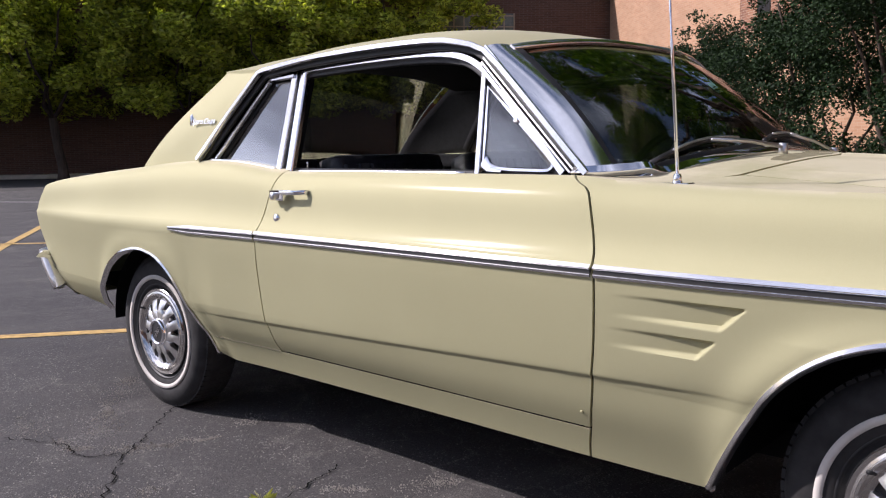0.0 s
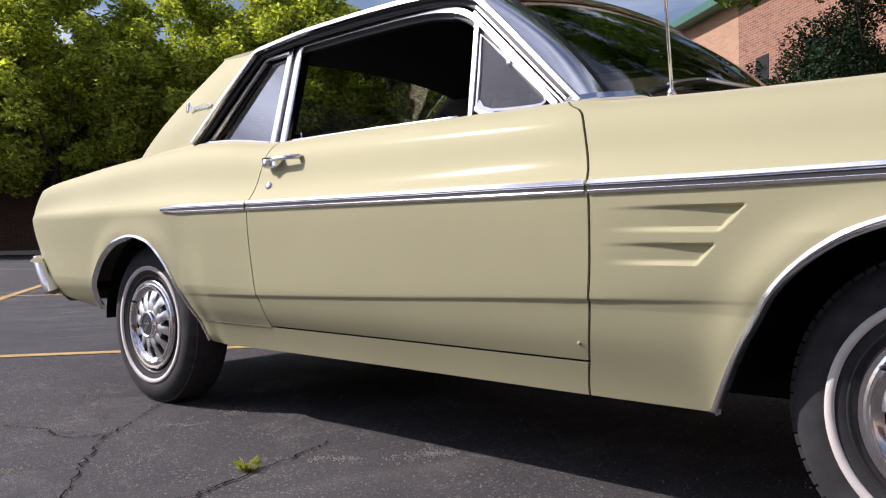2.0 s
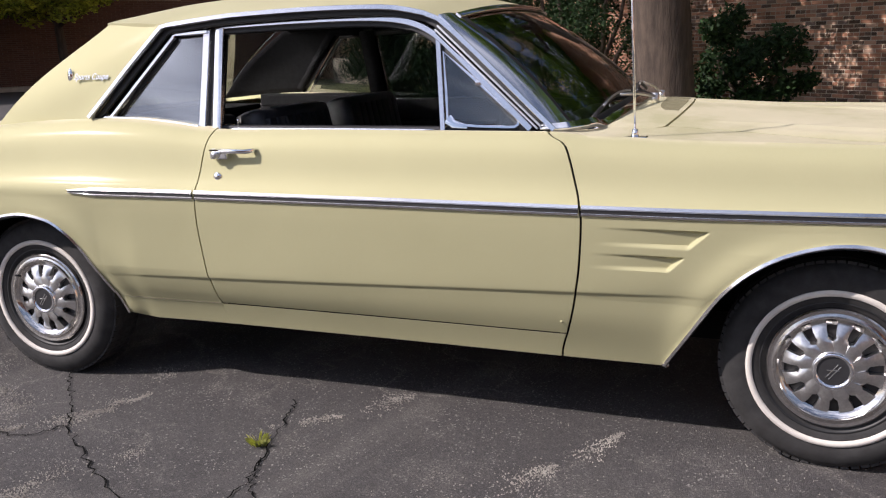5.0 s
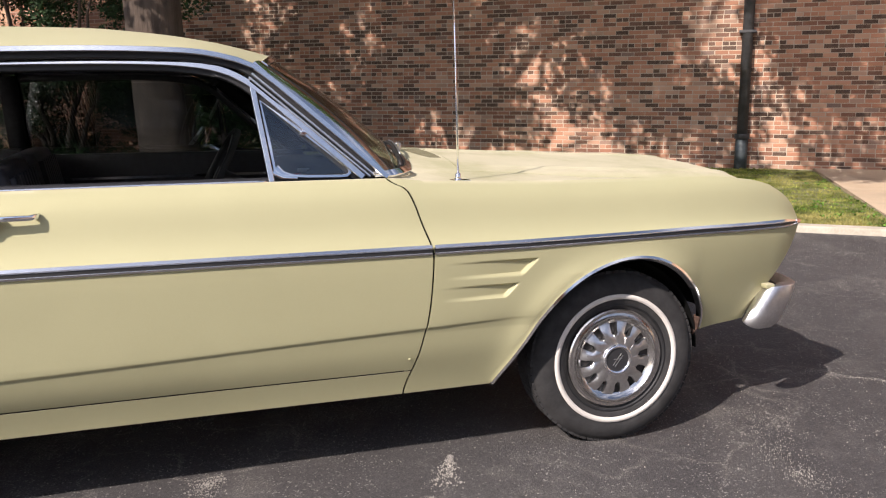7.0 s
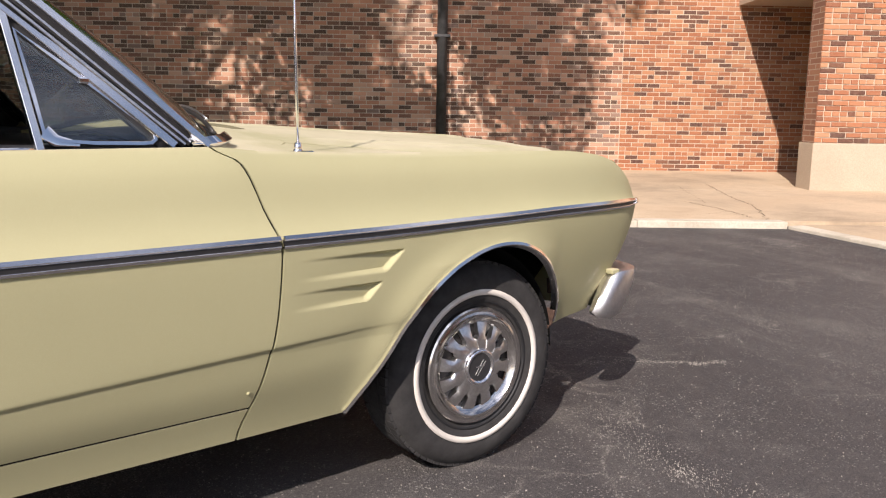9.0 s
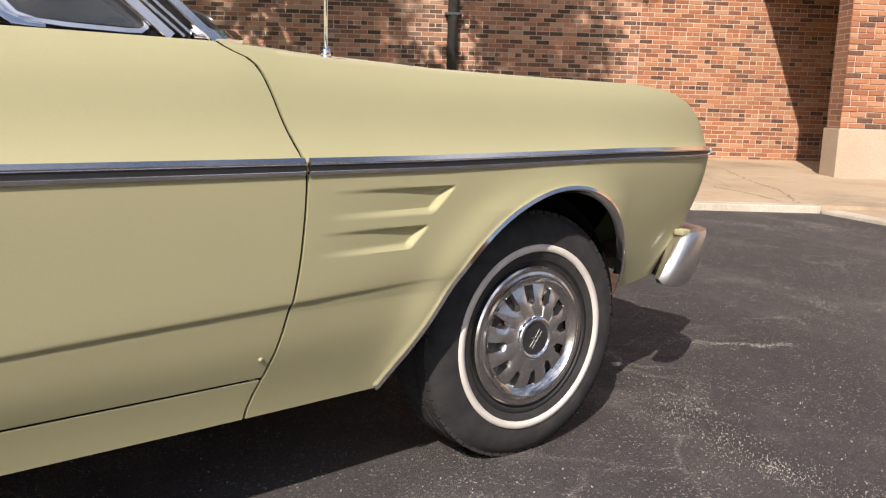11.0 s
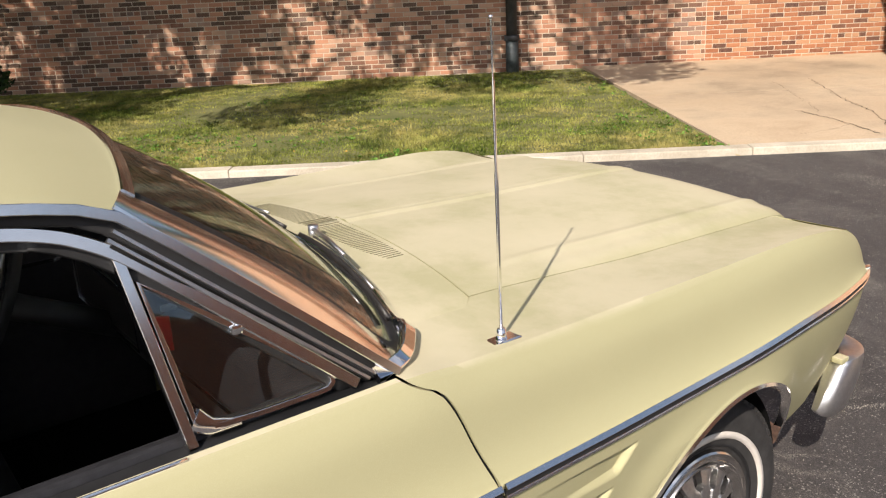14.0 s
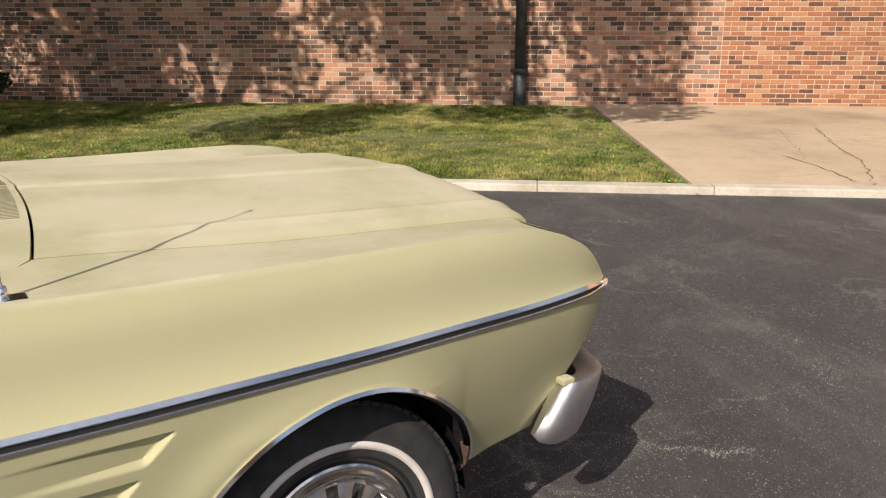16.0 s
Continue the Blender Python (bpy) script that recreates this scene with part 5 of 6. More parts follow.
for s in (-1, 1):
    S = lambda x, w, z: Vector((x, s * w, z))  # noqa: E731
    n = (0, s, 0.25)

    # broad rear roof pillar
    def sail(u, v):
        a = lerp3(S(0.292, 0.786, 1.000), S(0.572, 0.691, 1.322), v)
        b_ = lerp3(S(-0.19, 0.752, 0.968), S(0.31, 0.655, 1.332), v) + S(-0.055 * math.sin(math.pi * v) * (1 - v) ** 0.5, 0, 0)
        p = lerp3(a, b_, u)
        return p + S(0, 0.012 * math.sin(math.pi * v) * math.sin(math.pi * u) + 0.006 * math.sin(math.pi * v), 0)

    pillar = smooth_by_angle(part("rear_pillar", sheet(sail, 14, 14, 0.012), PAINT, car), 40)
    part("pillar_lining", sheet(lambda u, v: sail(-0.04 + 1.02 * u, v) + S(0, -0.030, 0), 8, 8, 0.004), CLOTH, pillar, "dark pillar lining", smooth=True)

    def sail_w(x, z):
        pts_ = [sail(i / 30, j / 30) for i in range(31) for j in range(31)]
        q = min(pts_, key=lambda p: (p.x - x) ** 2 + (p.z - z) ** 2)
        return abs(q.y)

    # script badge and small round emblem
    bm = bmesh.new()
    crv = bpy.data.curves.new("script", "FONT")
    crv.body, crv.size, crv.extrude, crv.shear = "Sports Coupe", 0.040, 0.0014, 0.35
    tmp = bpy.data.objects.new("script", crv)
    me = bpy.data.meshes.new_from_object(tmp)
    bm.from_mesh(me)
    bpy.data.objects.remove(tmp)
    ax = Vector((1, 0, 0))
    up = Vector((0, -s * 0.29, 1)).normalized()
    out_ = Vector((0, s, 0.29)).normalized()
    badge_w = max(sail_w(0.205, 1.137), sail_w(0.36, 1.137))
    bw = 0.155 / max(v.co.x for v in bm.verts)
    for v in bm.verts:
        x = (v.co.x * bw) if s < 0 else 0.155 - v.co.x * bw
        v.co = Vector((0.205, s * badge_w, 1.137)) + ax * x + up * v.co.y * 0.8 + out_ * (0.005 + v.co.z)
    part("script_badge", bm, CHROME, pillar, "chrome script badge")
    part("round_emblem", lathe([(0, -0.004), (0.014, -0.003), (0.017, 0.003)], 20, Matrix.Translation((0.175, s * (sail_w(0.175, 1.15) + 0.005), 1.150)) @ Matrix.Diagonal((0.62, -s, 1.7, 1))), CHROME, pillar, smooth=True)

    # bright drip rail from the quarter window over the door to the windscreen foot
    dpts = [S(0.288, 0.792, 1.004), S(0.36, 0.768, 1.085), S(0.436, 0.742, 1.172), S(0.51, 0.715, 1.254), S(0.565, 0.698, 1.312)]
    dpts += [S(x, float(rail_w(x)) + 0.008, float(rail_z(x))) for x in [0.60 + 0.05 * i for i in range(20)]]
    dpts += [S(1.60, 0.688, 1.306), S(1.66, 0.698, 1.259), S(1.74, 0.716, 1.190), S(1.84, 0.739, 1.102), S(1.94, 0.760, 1.012), S(1.987, 0.770, 0.970)]
    part("drip_rail", swept(dpts, 0.017, 0.018, n), STAINLESS, car, "bright drip rail", smooth=25)
    # black weatherstrip channel inside it
    cpts = [p + S(0.012, -0.016, -0.016) if p.x < 0.57 else p + S(0, -0.016, -0.014) if p.x < 1.55 else p + S(-0.014, -0.012, -0.012) for p in dpts]
    part("weatherstrip", swept(cpts, 0.024, 0.010, n), BLACK, car, smooth=True)
    # windscreen pillar: one broad stainless cover between the glass edge and the drip rail
    E = lambda u, v: screen(u if s < 0 else 1 - u, v)  # noqa: E731

    def cover(u, v):
        inner = E(0.006, 0.02 + 1.0 * v) + Vector((0.004, 0, 0.007))
        outer = lerp3(S(1.975, 0.757, 0.982), S(1.600, 0.683, 1.320), v)
        return lerp3(inner, outer, u) + Vector((0.4, s * 0.5, 0.75)) * (0.006 * math.sin(math.pi * u))

    part("screen_pillar", sheet(cover, 8, 20, 0.004), STAINLESS, car, "broad stainless windscreen pillar cover", smooth=35)
    part("pillar_bead", swept([cover(0.99, i / 16) + S(0, 0.002, -0.001) for i in range(17)], 0.007, 0.008, n), CHROME, car, smooth=25)
    fpts = [lerp3(S(1.605, 0.668, 1.282), S(1.965, 0.742, 0.968), i / 12) for i in range(13)]
    part("pillar_core", swept(fpts, 0.06, 0.012, (0.30, s * 0.85, 0.35)), DARK, car, smooth=True)
    edge = [E(0.16, 0.0), E(0.09, 0.0), E(0.035, 0.015), E(0.008, 0.06), E(0.0, 0.15), E(0.0, 0.4), E(0.0, 0.7), E(0.0, 0.98)]
    loop = [E(0.16, 0.0) + S(0.010, 0, 0.006), E(0.08, 0.0) + S(0.012, 0, 0.006), S(2.090, 0.655, 0.985), S(2.062, 0.697, 0.982), S(2.022, 0.741, 0.979), S(1.975, 0.763, 0.976), S(1.945, 0.766, 0.975)]
    part("corner_moulding", swept(spline(loop, 30), 0.028, 0.016, (0.5, s * 0.45, 0.74)), CHROME, pane, "chrome windscreen corner moulding", smooth=25)
    part("corner_gasket", swept([p + Vector((0.006, -s * 0.016, 0.008)) for p in spline(edge, 40)], 0.026, 0.008, (0.6, s * 0.3, 0.74)), BLACK, pane, smooth=True)
    # door window frame
    fr = [S(0.803, glass_w(0.962) + 0.006, 0.962), S(0.7915, glass_w(1.15) + 0.006, 1.15), S(0.7815, glass_w(1.303) + 0.006, 1.303)]
    door_post = part("door_post", swept(fr, 0.034, 0.018, n), STAINLESS, car, "bright door window post", smooth=25)
    hd = [S(0.782, glass_w(1.308) + 0.008, 1.308)] + [S(x, glass_w(z) + 0.008, z) for x, z in ((0.90, 1.312), (1.04, 1.316), (1.22, 1.3185), (1.34, 1.317), (1.41, 1.3125), (1.47, 1.304), (1.52, 1.2905), (1.56, 1.272), (1.60, 1.246), (1.66, 1.195), (1.74, 1.124), (1.84, 1.035), (1.912, 0.970))]
    part("window_header", swept(spline(hd, 50), 0.021, 0.016, n), STAINLESS, car, "bright door window header", smooth=25)
    hb = [p + S(0, -0.012, -0.016) if p.x < 1.5 else p + S(-0.012, -0.010, -0.010) for p in spline(hd, 50)]
    part("run_channel", swept(hb, 0.022, 0.014, n), BLACK, car, smooth=True)
    part("sill_channel", swept([S(0.82, 0.755, 0.954), S(1.62, 0.758, 0.957), S(1.95, 0.760, 0.957)], 0.064, 0.012, (0, 0.1 * s, 1)), BLACK, car, smooth=True)
    # quarter window
    qp = [S(0.742, glass_w(0.968) + 0.004, 0.968), S(0.736, glass_w(1.15) + 0.004, 1.15), S(0.730, glass_w(1.303) + 0.004, 1.303)]
    part("quarter_post", swept(qp, 0.029, 0.018, n), STAINLESS, car, "bright quarter window post", smooth=25)
    part("pillar_gap", swept([p + S(0.026, -0.012, 0) for p in qp], 0.05, 0.012, n), BLACK, car)
    qf = [S(0.735, glass_w(1.298) + 0.004, 1.298), S(0.60, glass_w(1.293) + 0.004, 1.292), S(0.585, glass_w(1.282) + 0.004, 1.283), S(0.46, glass_w(1.14) + 0.006, 1.140), S(0.342, glass_w(1.004) + 0.008, 1.004)]
    part("quarter_frame", swept([p + (S(0.010, 0.012, -0.008) if i > 1 else S(0, 0.012, -0.006)) for i, p in enumerate(qf)], 0.012, 0.012, n), STAINLESS, car, "bright quarter window frame", smooth=25)
    part("quarter_seal", swept([p + S(0.020, -0.006, -0.014) if i > 1 else p + S(0, -0.006, -0.016) for i, p in enumerate(qf)], 0.012, 0.010, n), BLACK, car, smooth=True)
    part("quarter_garnish", swept([p + (S(-0.022, -0.022, 0.018) if i > 1 else S(0, -0.022, 0.01)) for i, p in enumerate(qf)], 0.034, 0.014, n), CLOTH, car, "black inner window garnish", smooth=True)
    part("post_garnish", swept([p + S(0.026, -0.026, 0) for p in qp], 0.075, 0.014, n), CLOTH, car, smooth=True)
    part("quarter_sill", swept([S(x, flank(x, float(top_line(x))) - 0.018, float(top_line(x)) + 0.003) for x in [0.33 + 0.04 * i for i in range(11)]], 0.008, 0.010, n), STAINLESS, car, smooth=25)

    def quarter(u, v):
        b0, b1 = S(0.350, 0.742, 0.985), S(0.735, 0.752, 0.960)
        t0, t1 = S(0.602, glass_w(1.29) - 0.004, 1.295), S(0.733, glass_w(1.29) - 0.004, 1.296)
        return lerp3(lerp3(b0, b1, u), lerp3(t0, t1, u), v)

    q = part("quarter_glass", sheet(quarter, 6, 6, 0.005), SIDE_GLASS, car, "tinted quarter window glass", smooth=35)
    q.visible_shadow = False
    # vent window: dividing post, glass in a rounded bright frame, catch
    v0, v1 = S(1.592, glass_w(1.258) + 0.007, 1.258), S(1.631, glass_w(0.965) + 0.007, 0.965)
    part("vent_post", swept([v0, v1], 0.017, 0.016, n), STAINLESS, car, "bright vent window post", smooth=25)
    W = lambda x, z: S(x, glass_w(z) + 0.005, z)  # noqa: E731
    tri = [W(1.614, 1.205), W(1.632, 1.085), W(1.645, 0.985), W(1.74, 0.978), W(1.842, 0.976), W(1.862, 0.977), W(1.872, 0.984), W(1.872, 0.995), W(1.862, 1.006), W(1.80, 1.057), W(1.70, 1.138)]
    vent = part("vent_frame", swept(tri, 0.0095, 0.010, n, True, True), CHROME, car, "chrome vent window frame", smooth=25)
    for f in (0.36, 0.66):
        ln = [lerp3(lerp3(S(1.604, 0.686, 1.300), S(1.972, 0.765, 0.975), i / 14), lerp3(S(1.575, glass_w(1.263) + 0.012, 1.262), S(1.915, glass_w(0.972) + 0.012, 0.972), i / 14), f) for i in range(15)]
        part("pillar_line", swept(ln, 0.006, 0.010, n), BRUSHED, car, "narrow bright pillar strip", smooth=25)

    def ventg(u, v):
        return lerp3(lerp3(tri[2], tri[6], u), lerp3(tri[0], tri[0] + S(0.004, 0, -0.003), u), v)

    vg = part("vent_glass", sheet(ventg, 4, 4, 0.005), VENT_GLASS, vent, "tinted vent glass", smooth=35)
    vg.visible_shadow = False
    part("vent_corner", swept([S(1.643, glass_w(0.995) + 0.006, 1.002), S(1.665, glass_w(0.98) + 0.006, 0.984), S(1.71, glass_w(0.975) + 0.006, 0.976)], [0.034, 0.026, 0.012], 0.006, n), CHROME, vent, smooth=25)
    part("vent_catch", boxed((-0.010, -0.008, -0.008), (0.010, 0.008, 0.008), 0.005, Matrix.Translation(S(1.736, glass_w(1.108) + 0.008, 1.108))), CHROME, vent)
    # lock button on the sill
    part("lock_button", tube([S(0.875, 0.742, 0.955), S(0.875, 0.740, 0.990), S(0.875, 0.740, 0.996)], [0.003, 0.003, 0.0045]), CHROME, car, smooth=True)
    # inner door trim with a bright strip
    trim = part("door_trim", boxed((0.50, -0.03, 0.36), (2.02, 0.0, 0.976), 0.01, Matrix.Translation((0, s * 0.715, 0))), VINYL, car, "black vinyl inner door trim")
    part("trim_strip", swept([S(0.55, 0.684, 0.865), S(1.95, 0.684, 0.872)], 0.012, 0.006, n), STAINLESS, trim, "bright strip", smooth=25)
    part("armrest", boxed((1.15, -0.06, 0.70), (1.60, 0.0, 0.75), 0.02, Matrix.Translation((0, s * 0.685 if s < 0 else 0.685 + 0.06 - 0.06, 0)) @ Matrix.Diagonal((1, 1 if s > 0 else -1, 1, 1))), VINYL, trim)
    part("window_crank", tube([S(1.50, 0.684, 0.80), S(1.50, 0.655, 0.80), S(1.60, 0.650, 0.78), S(1.60, 0.625, 0.78)], 0.008), CHROME, trim, smooth=True)


# ---- cabin ----
def seat_back(x, y, w, h, lean, name, label, z0):
    m = Matrix.Translation((x, y, z0)) @ Euler((0, radians(lean), 0)).to_matrix().to_4x4()
    ob = part(name, boxed((-0.07, -w / 2, 0), (0.07, w / 2, h), 0.05, m), VINYL, car, label, smooth=True)
    for i in range(int(w / 0.06) - 1):
        yy = -w / 2 + 0.06 * (i + 1)
        part("pleat", swept([m @ Vector((0.068, yy, 0.06)), m @ Vector((0.070, yy, h * 0.93))], 0.050, 0.024, (1, 0, 0)), VINYL, ob, smooth=True)
    return ob


for y in (-0.36, 0.36):
    seat_back(0.955, y, 0.56, 0.605, -12, "front_seat_back", "black pleated vinyl seat back", 0.42)
    part("front_seat_cushion", boxed((1.02, y - 0.28, 0.36), (1.52, y + 0.28, 0.52), 0.05), VINYL, car, "black vinyl seat cushion", smooth=True)
seat_back(0.16, 0.0, 1.26, 0.50, -18, "rear_seat_back", "black pleated vinyl rear seat back", 0.46)
part("rear_seat_cushion", boxed((0.20, -0.62, 0.36), (0.68, 0.62, 0.52), 0.05), VINYL, car, "black vinyl rear seat cushion", smooth=True)
part("parcel_shelf", boxed((-0.16, -0.66, 0.93), (0.12, 0.66, 0.955), 0.008), CLOTH, car, "dark parcel shelf")
for s in (-1, 1):
    part("quarter_sill_trim", boxed((0.14, -0.045, 0.94), (0.79, 0.045, 1.004), 0.012, Matrix.Translation((0, s * 0.665, 0))), CLOTH, car, "black vinyl window sill trim")
    part("rear_side_trim", boxed((0.10, -0.02, 0.40), (0.50, 0.02, 0.955), 0.01, Matrix.Translation((0, s * 0.70, 0))), VINYL, car, "black vinyl rear side trim")
dash = part("dashboard", boxed((1.84, -0.70, 0.70), (2.10, 0.70, 0.955), 0.045), VINYL, car, "black padded dashboard", smooth=True)
part("instrument_panel", boxed((1.830, 0.12, 0.76), (1.850, 0.62, 0.90), 0.012), STEEL_DARK, dash, "dark instrument panel with bright rim")
part("instrument_rim", swept([(1.828, 0.12, 0.76), (1.828, 0.62, 0.76), (1.828, 0.62, 0.90), (1.828, 0.12, 0.90)], 0.01, 0.008, (-1, 0, 0), True, True), CHROME, dash, smooth=25)
part("glovebox_strip", swept([(1.832, -0.62, 0.80), (1.832, 0.08, 0.80)], 0.012, 0.008, (-1, 0, 0)), STAINLESS, dash, smooth=25)
m = Matrix.Translation((1.55, 0.36, 0.90)) @ Euler((0, radians(-62), 0)).to_matrix().to_4x4()
wheel_s = part("steering_wheel", swept([m @ Vector((0.20 * math.cos(a), 0.20 * math.sin(a), 0)) for a in (math.tau * i / 40 for i in range(40))], 0.024, 0.024, m.to_3x3() @ Vector((0, 0, 1)), True, True), BLACK, car, "black steering wheel with a chrome horn ring", smooth=True)
for a in (0.3, math.pi - 0.3):
    part("spoke", swept([m @ Vector((0.03 * math.cos(a), 0.03 * math.sin(a), -0.03)), m @ Vector((0.195 * math.cos(a), 0.195 * math.sin(a), 0))], 0.03, 0.012, m.to_3x3() @ Vector((0, 0, 1))), BRUSHED, wheel_s, smooth=True)
part("horn_ring", swept([m @ Vector((0.12 * math.cos(a), 0.12 * math.sin(a), -0.012)) for a in (math.pi * (1.0 + i / 20) - 1.57 for i in range(21))], 0.008, 0.008, m.to_3x3() @ Vector((0, 0, 1))), CHROME, wheel_s, smooth=True)
part("steering_column", tube([m @ Vector((0, 0, 0.0)), Vector((1.95, 0.36, 0.70))], [0.035, 0.035]), BLACK, wheel_s, smooth=True)
mir = part("interior_mirror", boxed((1.66, -0.11, 1.262), (1.68, 0.11, 1.318), 0.008), BLACK, car, "black interior mirror")
part("mirror_stalk", tube([(1.675, 0, 1.31), (1.69, 0, 1.352)], 0.008), CHROME, mir, smooth=True)
part("tag_string", tube([(1.832, -0.128, 0.945), (1.808, -0.134, 0.932)], 0.0015), BLACK, dash)
tagged(link("key_tag", boxed((-0.003, -0.022, -0.040), (0.003, 0.022, 0.040), 0.0015, Matrix.Translation((1.806, -0.135, 0.893)) @ Euler((0, 0, radians(55))).to_matrix().to_4x4()), RED_TAG, None), "red paper tag hanging from the ignition key", "tag")
part("key", boxed((1.815, -0.134, 0.938), (1.86, -0.122, 0.952), 0.003), BRUSHED, dash)
# mirror on the driver's door
mm = Matrix.Translation((1.55, 0.955, 1.03)) @ Euler((0, 0, radians(-12))).to_matrix().to_4x4()
dm = part("door_mirror", boxed((-0.012, -0.062, -0.048), (0.016, 0.062, 0.048), 0.010, mm), CHROME, car, "rectangular chrome door mirror")
part("mirror_glass", boxed((-0.0135, -0.054, -0.040), (-0.0125, 0.054, 0.040), 0, mm), plain("mirror_silver", (0.8, 0.8, 0.8), 0.02, 1.0, 0.02), dm, "mirror glass")
part("mirror_arm", tube([(1.56, 0.93, 1.0), (1.60, 0.88, 0.975), (1.62, 0.84, 0.945)], 0.009), CHROME, dm, smooth=True)

# padded dash top under the windscreen
bm = sheet(lambda u, v: Vector((glass_base(-0.70 + 1.40 * u) - 0.17 + 0.145 * v, -0.70 + 1.40 * u, cowl_z(glass_base(-0.70 + 1.40 * u), -0.70 + 1.40 * u) - 0.034 + 0.016 * v)), 24, 4, 0.006)
part("dash_pad", bm, VINYL, car, "black padded dash top", smooth=True)

# closed glass in the driver's door
def driver_glass(u, v):
    z = 0.965 + 0.34 * v
    x0, x1 = 0.79, 1.62 - 0.03 * v
    return Vector((x0 + (x1 - x0) * u, glass_w(z) - 0.006, z))


dg = part("door_glass", sheet(driver_glass, 8, 6, 0.004), SIDE_GLASS, car, "closed tinted door glass", smooth=35)
dg.visible_shadow = False

# wipers
for yb, ye, xo in ((-0.10, -0.62, 0.0), (0.42, -0.08, 0.0)):
    piv = Vector((glass_base(yb) + 0.042, yb, cowl_z(2.2, yb) + 0.008))
    mid = screen((yb + (ye - yb) * 0.55 + 0.712) / 1.424, 0.085) + Vector((0.02, 0, 0.02))
    wp = part("wiper", swept([piv + Vector((0, 0, 0.012)), piv.lerp(mid, 0.5) + Vector((0, 0, 0.012)), mid], [0.016, 0.012, 0.007], 0.008, (0.5, 0, 0.8)), PITTED, car, "dull chrome wiper arm", smooth=True)
    part("pivot", tube([piv - Vector((0, 0, 0.02)), piv + Vector((0, 0, 0.022))], 0.013), PITTED, wp, smooth=True)
    bl = [screen((yb + (ye - yb) * (0.12 + 0.88 * i / 12) + 0.712) / 1.424, 0.055 + 0.05 * math.sin(math.pi * i / 12)) + Vector((0.010, 0, 0.010)) for i in range(13)]
    part("blade", swept(bl, 0.012, 0.010, (0.6, 0, 0.8)), STEEL_DARK, wp, smooth=True)
    part("blade_back", swept([p + Vector((0.007, 0, 0.007)) for p in bl[2:11]], 0.006, 0.005, (0.6, 0, 0.8)), PITTED, wp, smooth=True)

# radio aerial on the front fender
foot = Vector((2.227, -0.765, 0.944))
aer = part("aerial_base", boxed((-0.036, -0.020, 0), (0.036, 0.020, 0.010), 0.006, Matrix.Translation(foot)), CHROME, car, "chrome aerial base plate")
part("aerial_socket", tube([foot + Vector((-0.002, 0, 0.008)), foot + Vector((-0.002, 0, 0.030))], [0.012, 0.008]), CHROME, aer, smooth=True)
tip = Vector((2.200, -0.790, 1.534))
part("aerial_mast", tube([foot + Vector((-0.002, 0, 0.025)), foot.lerp(tip, 0.55), foot.lerp(tip, 0.56), foot.lerp(tip, 0.82), foot.lerp(tip, 0.825), tip - Vector((0, 0, 0.006)), tip - Vector((0, 0, 0.005)), tip], [0.0038, 0.0038, 0.0028, 0.0028, 0.0019, 0.0019, 0.004, 0.004]), CHROME, aer, smooth=True)

# ---- trees and shrubs ----


def leaves(clumps, per, size, seed, flat=0.3):
    """Small folded leaves scattered through clumps of (centre, radius)."""
    rnd = np.random.default_rng(seed)
    verts, faces = [], []
    for c, r in clumps:
        k = max(3, int(per * r * r))
        d = rnd.normal(size=(k, 3))
        d /= np.linalg.norm(d, axis=1)[:, None]
        pos = np.array(c) + d * (r * rnd.random(k) ** 0.45)[:, None] * np.array([1, 1, 0.8])
        a = rnd.normal(size=(k, 3))
        a[:, 2] *= flat
        a /= np.linalg.norm(a, axis=1)[:, None]
        b_ = np.cross(a, rnd.normal(size=(k, 3)))
        b_ /= np.linalg.norm(b_, axis=1)[:, None] + 1e-9
        s = size * rnd.uniform(0.6, 1.3, k)[:, None]
        quad = np.stack([pos - a * s, pos + b_ * s * 0.45, pos + a * s, pos - b_ * s * 0.45], 1)
        base = len(verts)
        verts.extend(quad.reshape(-1, 3).tolist())
        faces.extend([(base + 4 * i, base + 4 * i + 1, base + 4 * i + 2, base + 4 * i + 3) for i in range(k)])
    return verts, faces


def limb(p, q, r0, r1, wob, rnd, n=6):
    pts = [Vector(p).lerp(Vector(q), i / n) + Vector((rnd.uniform(-wob, wob), rnd.uniform(-wob, wob), rnd.uniform(-wob, wob) * 0.5)) * (0 if i in (0, n) else 1) for i in range(n + 1)]
    return tube(pts, [r0 + (r1 - r0) * i / n for i in range(n + 1)])


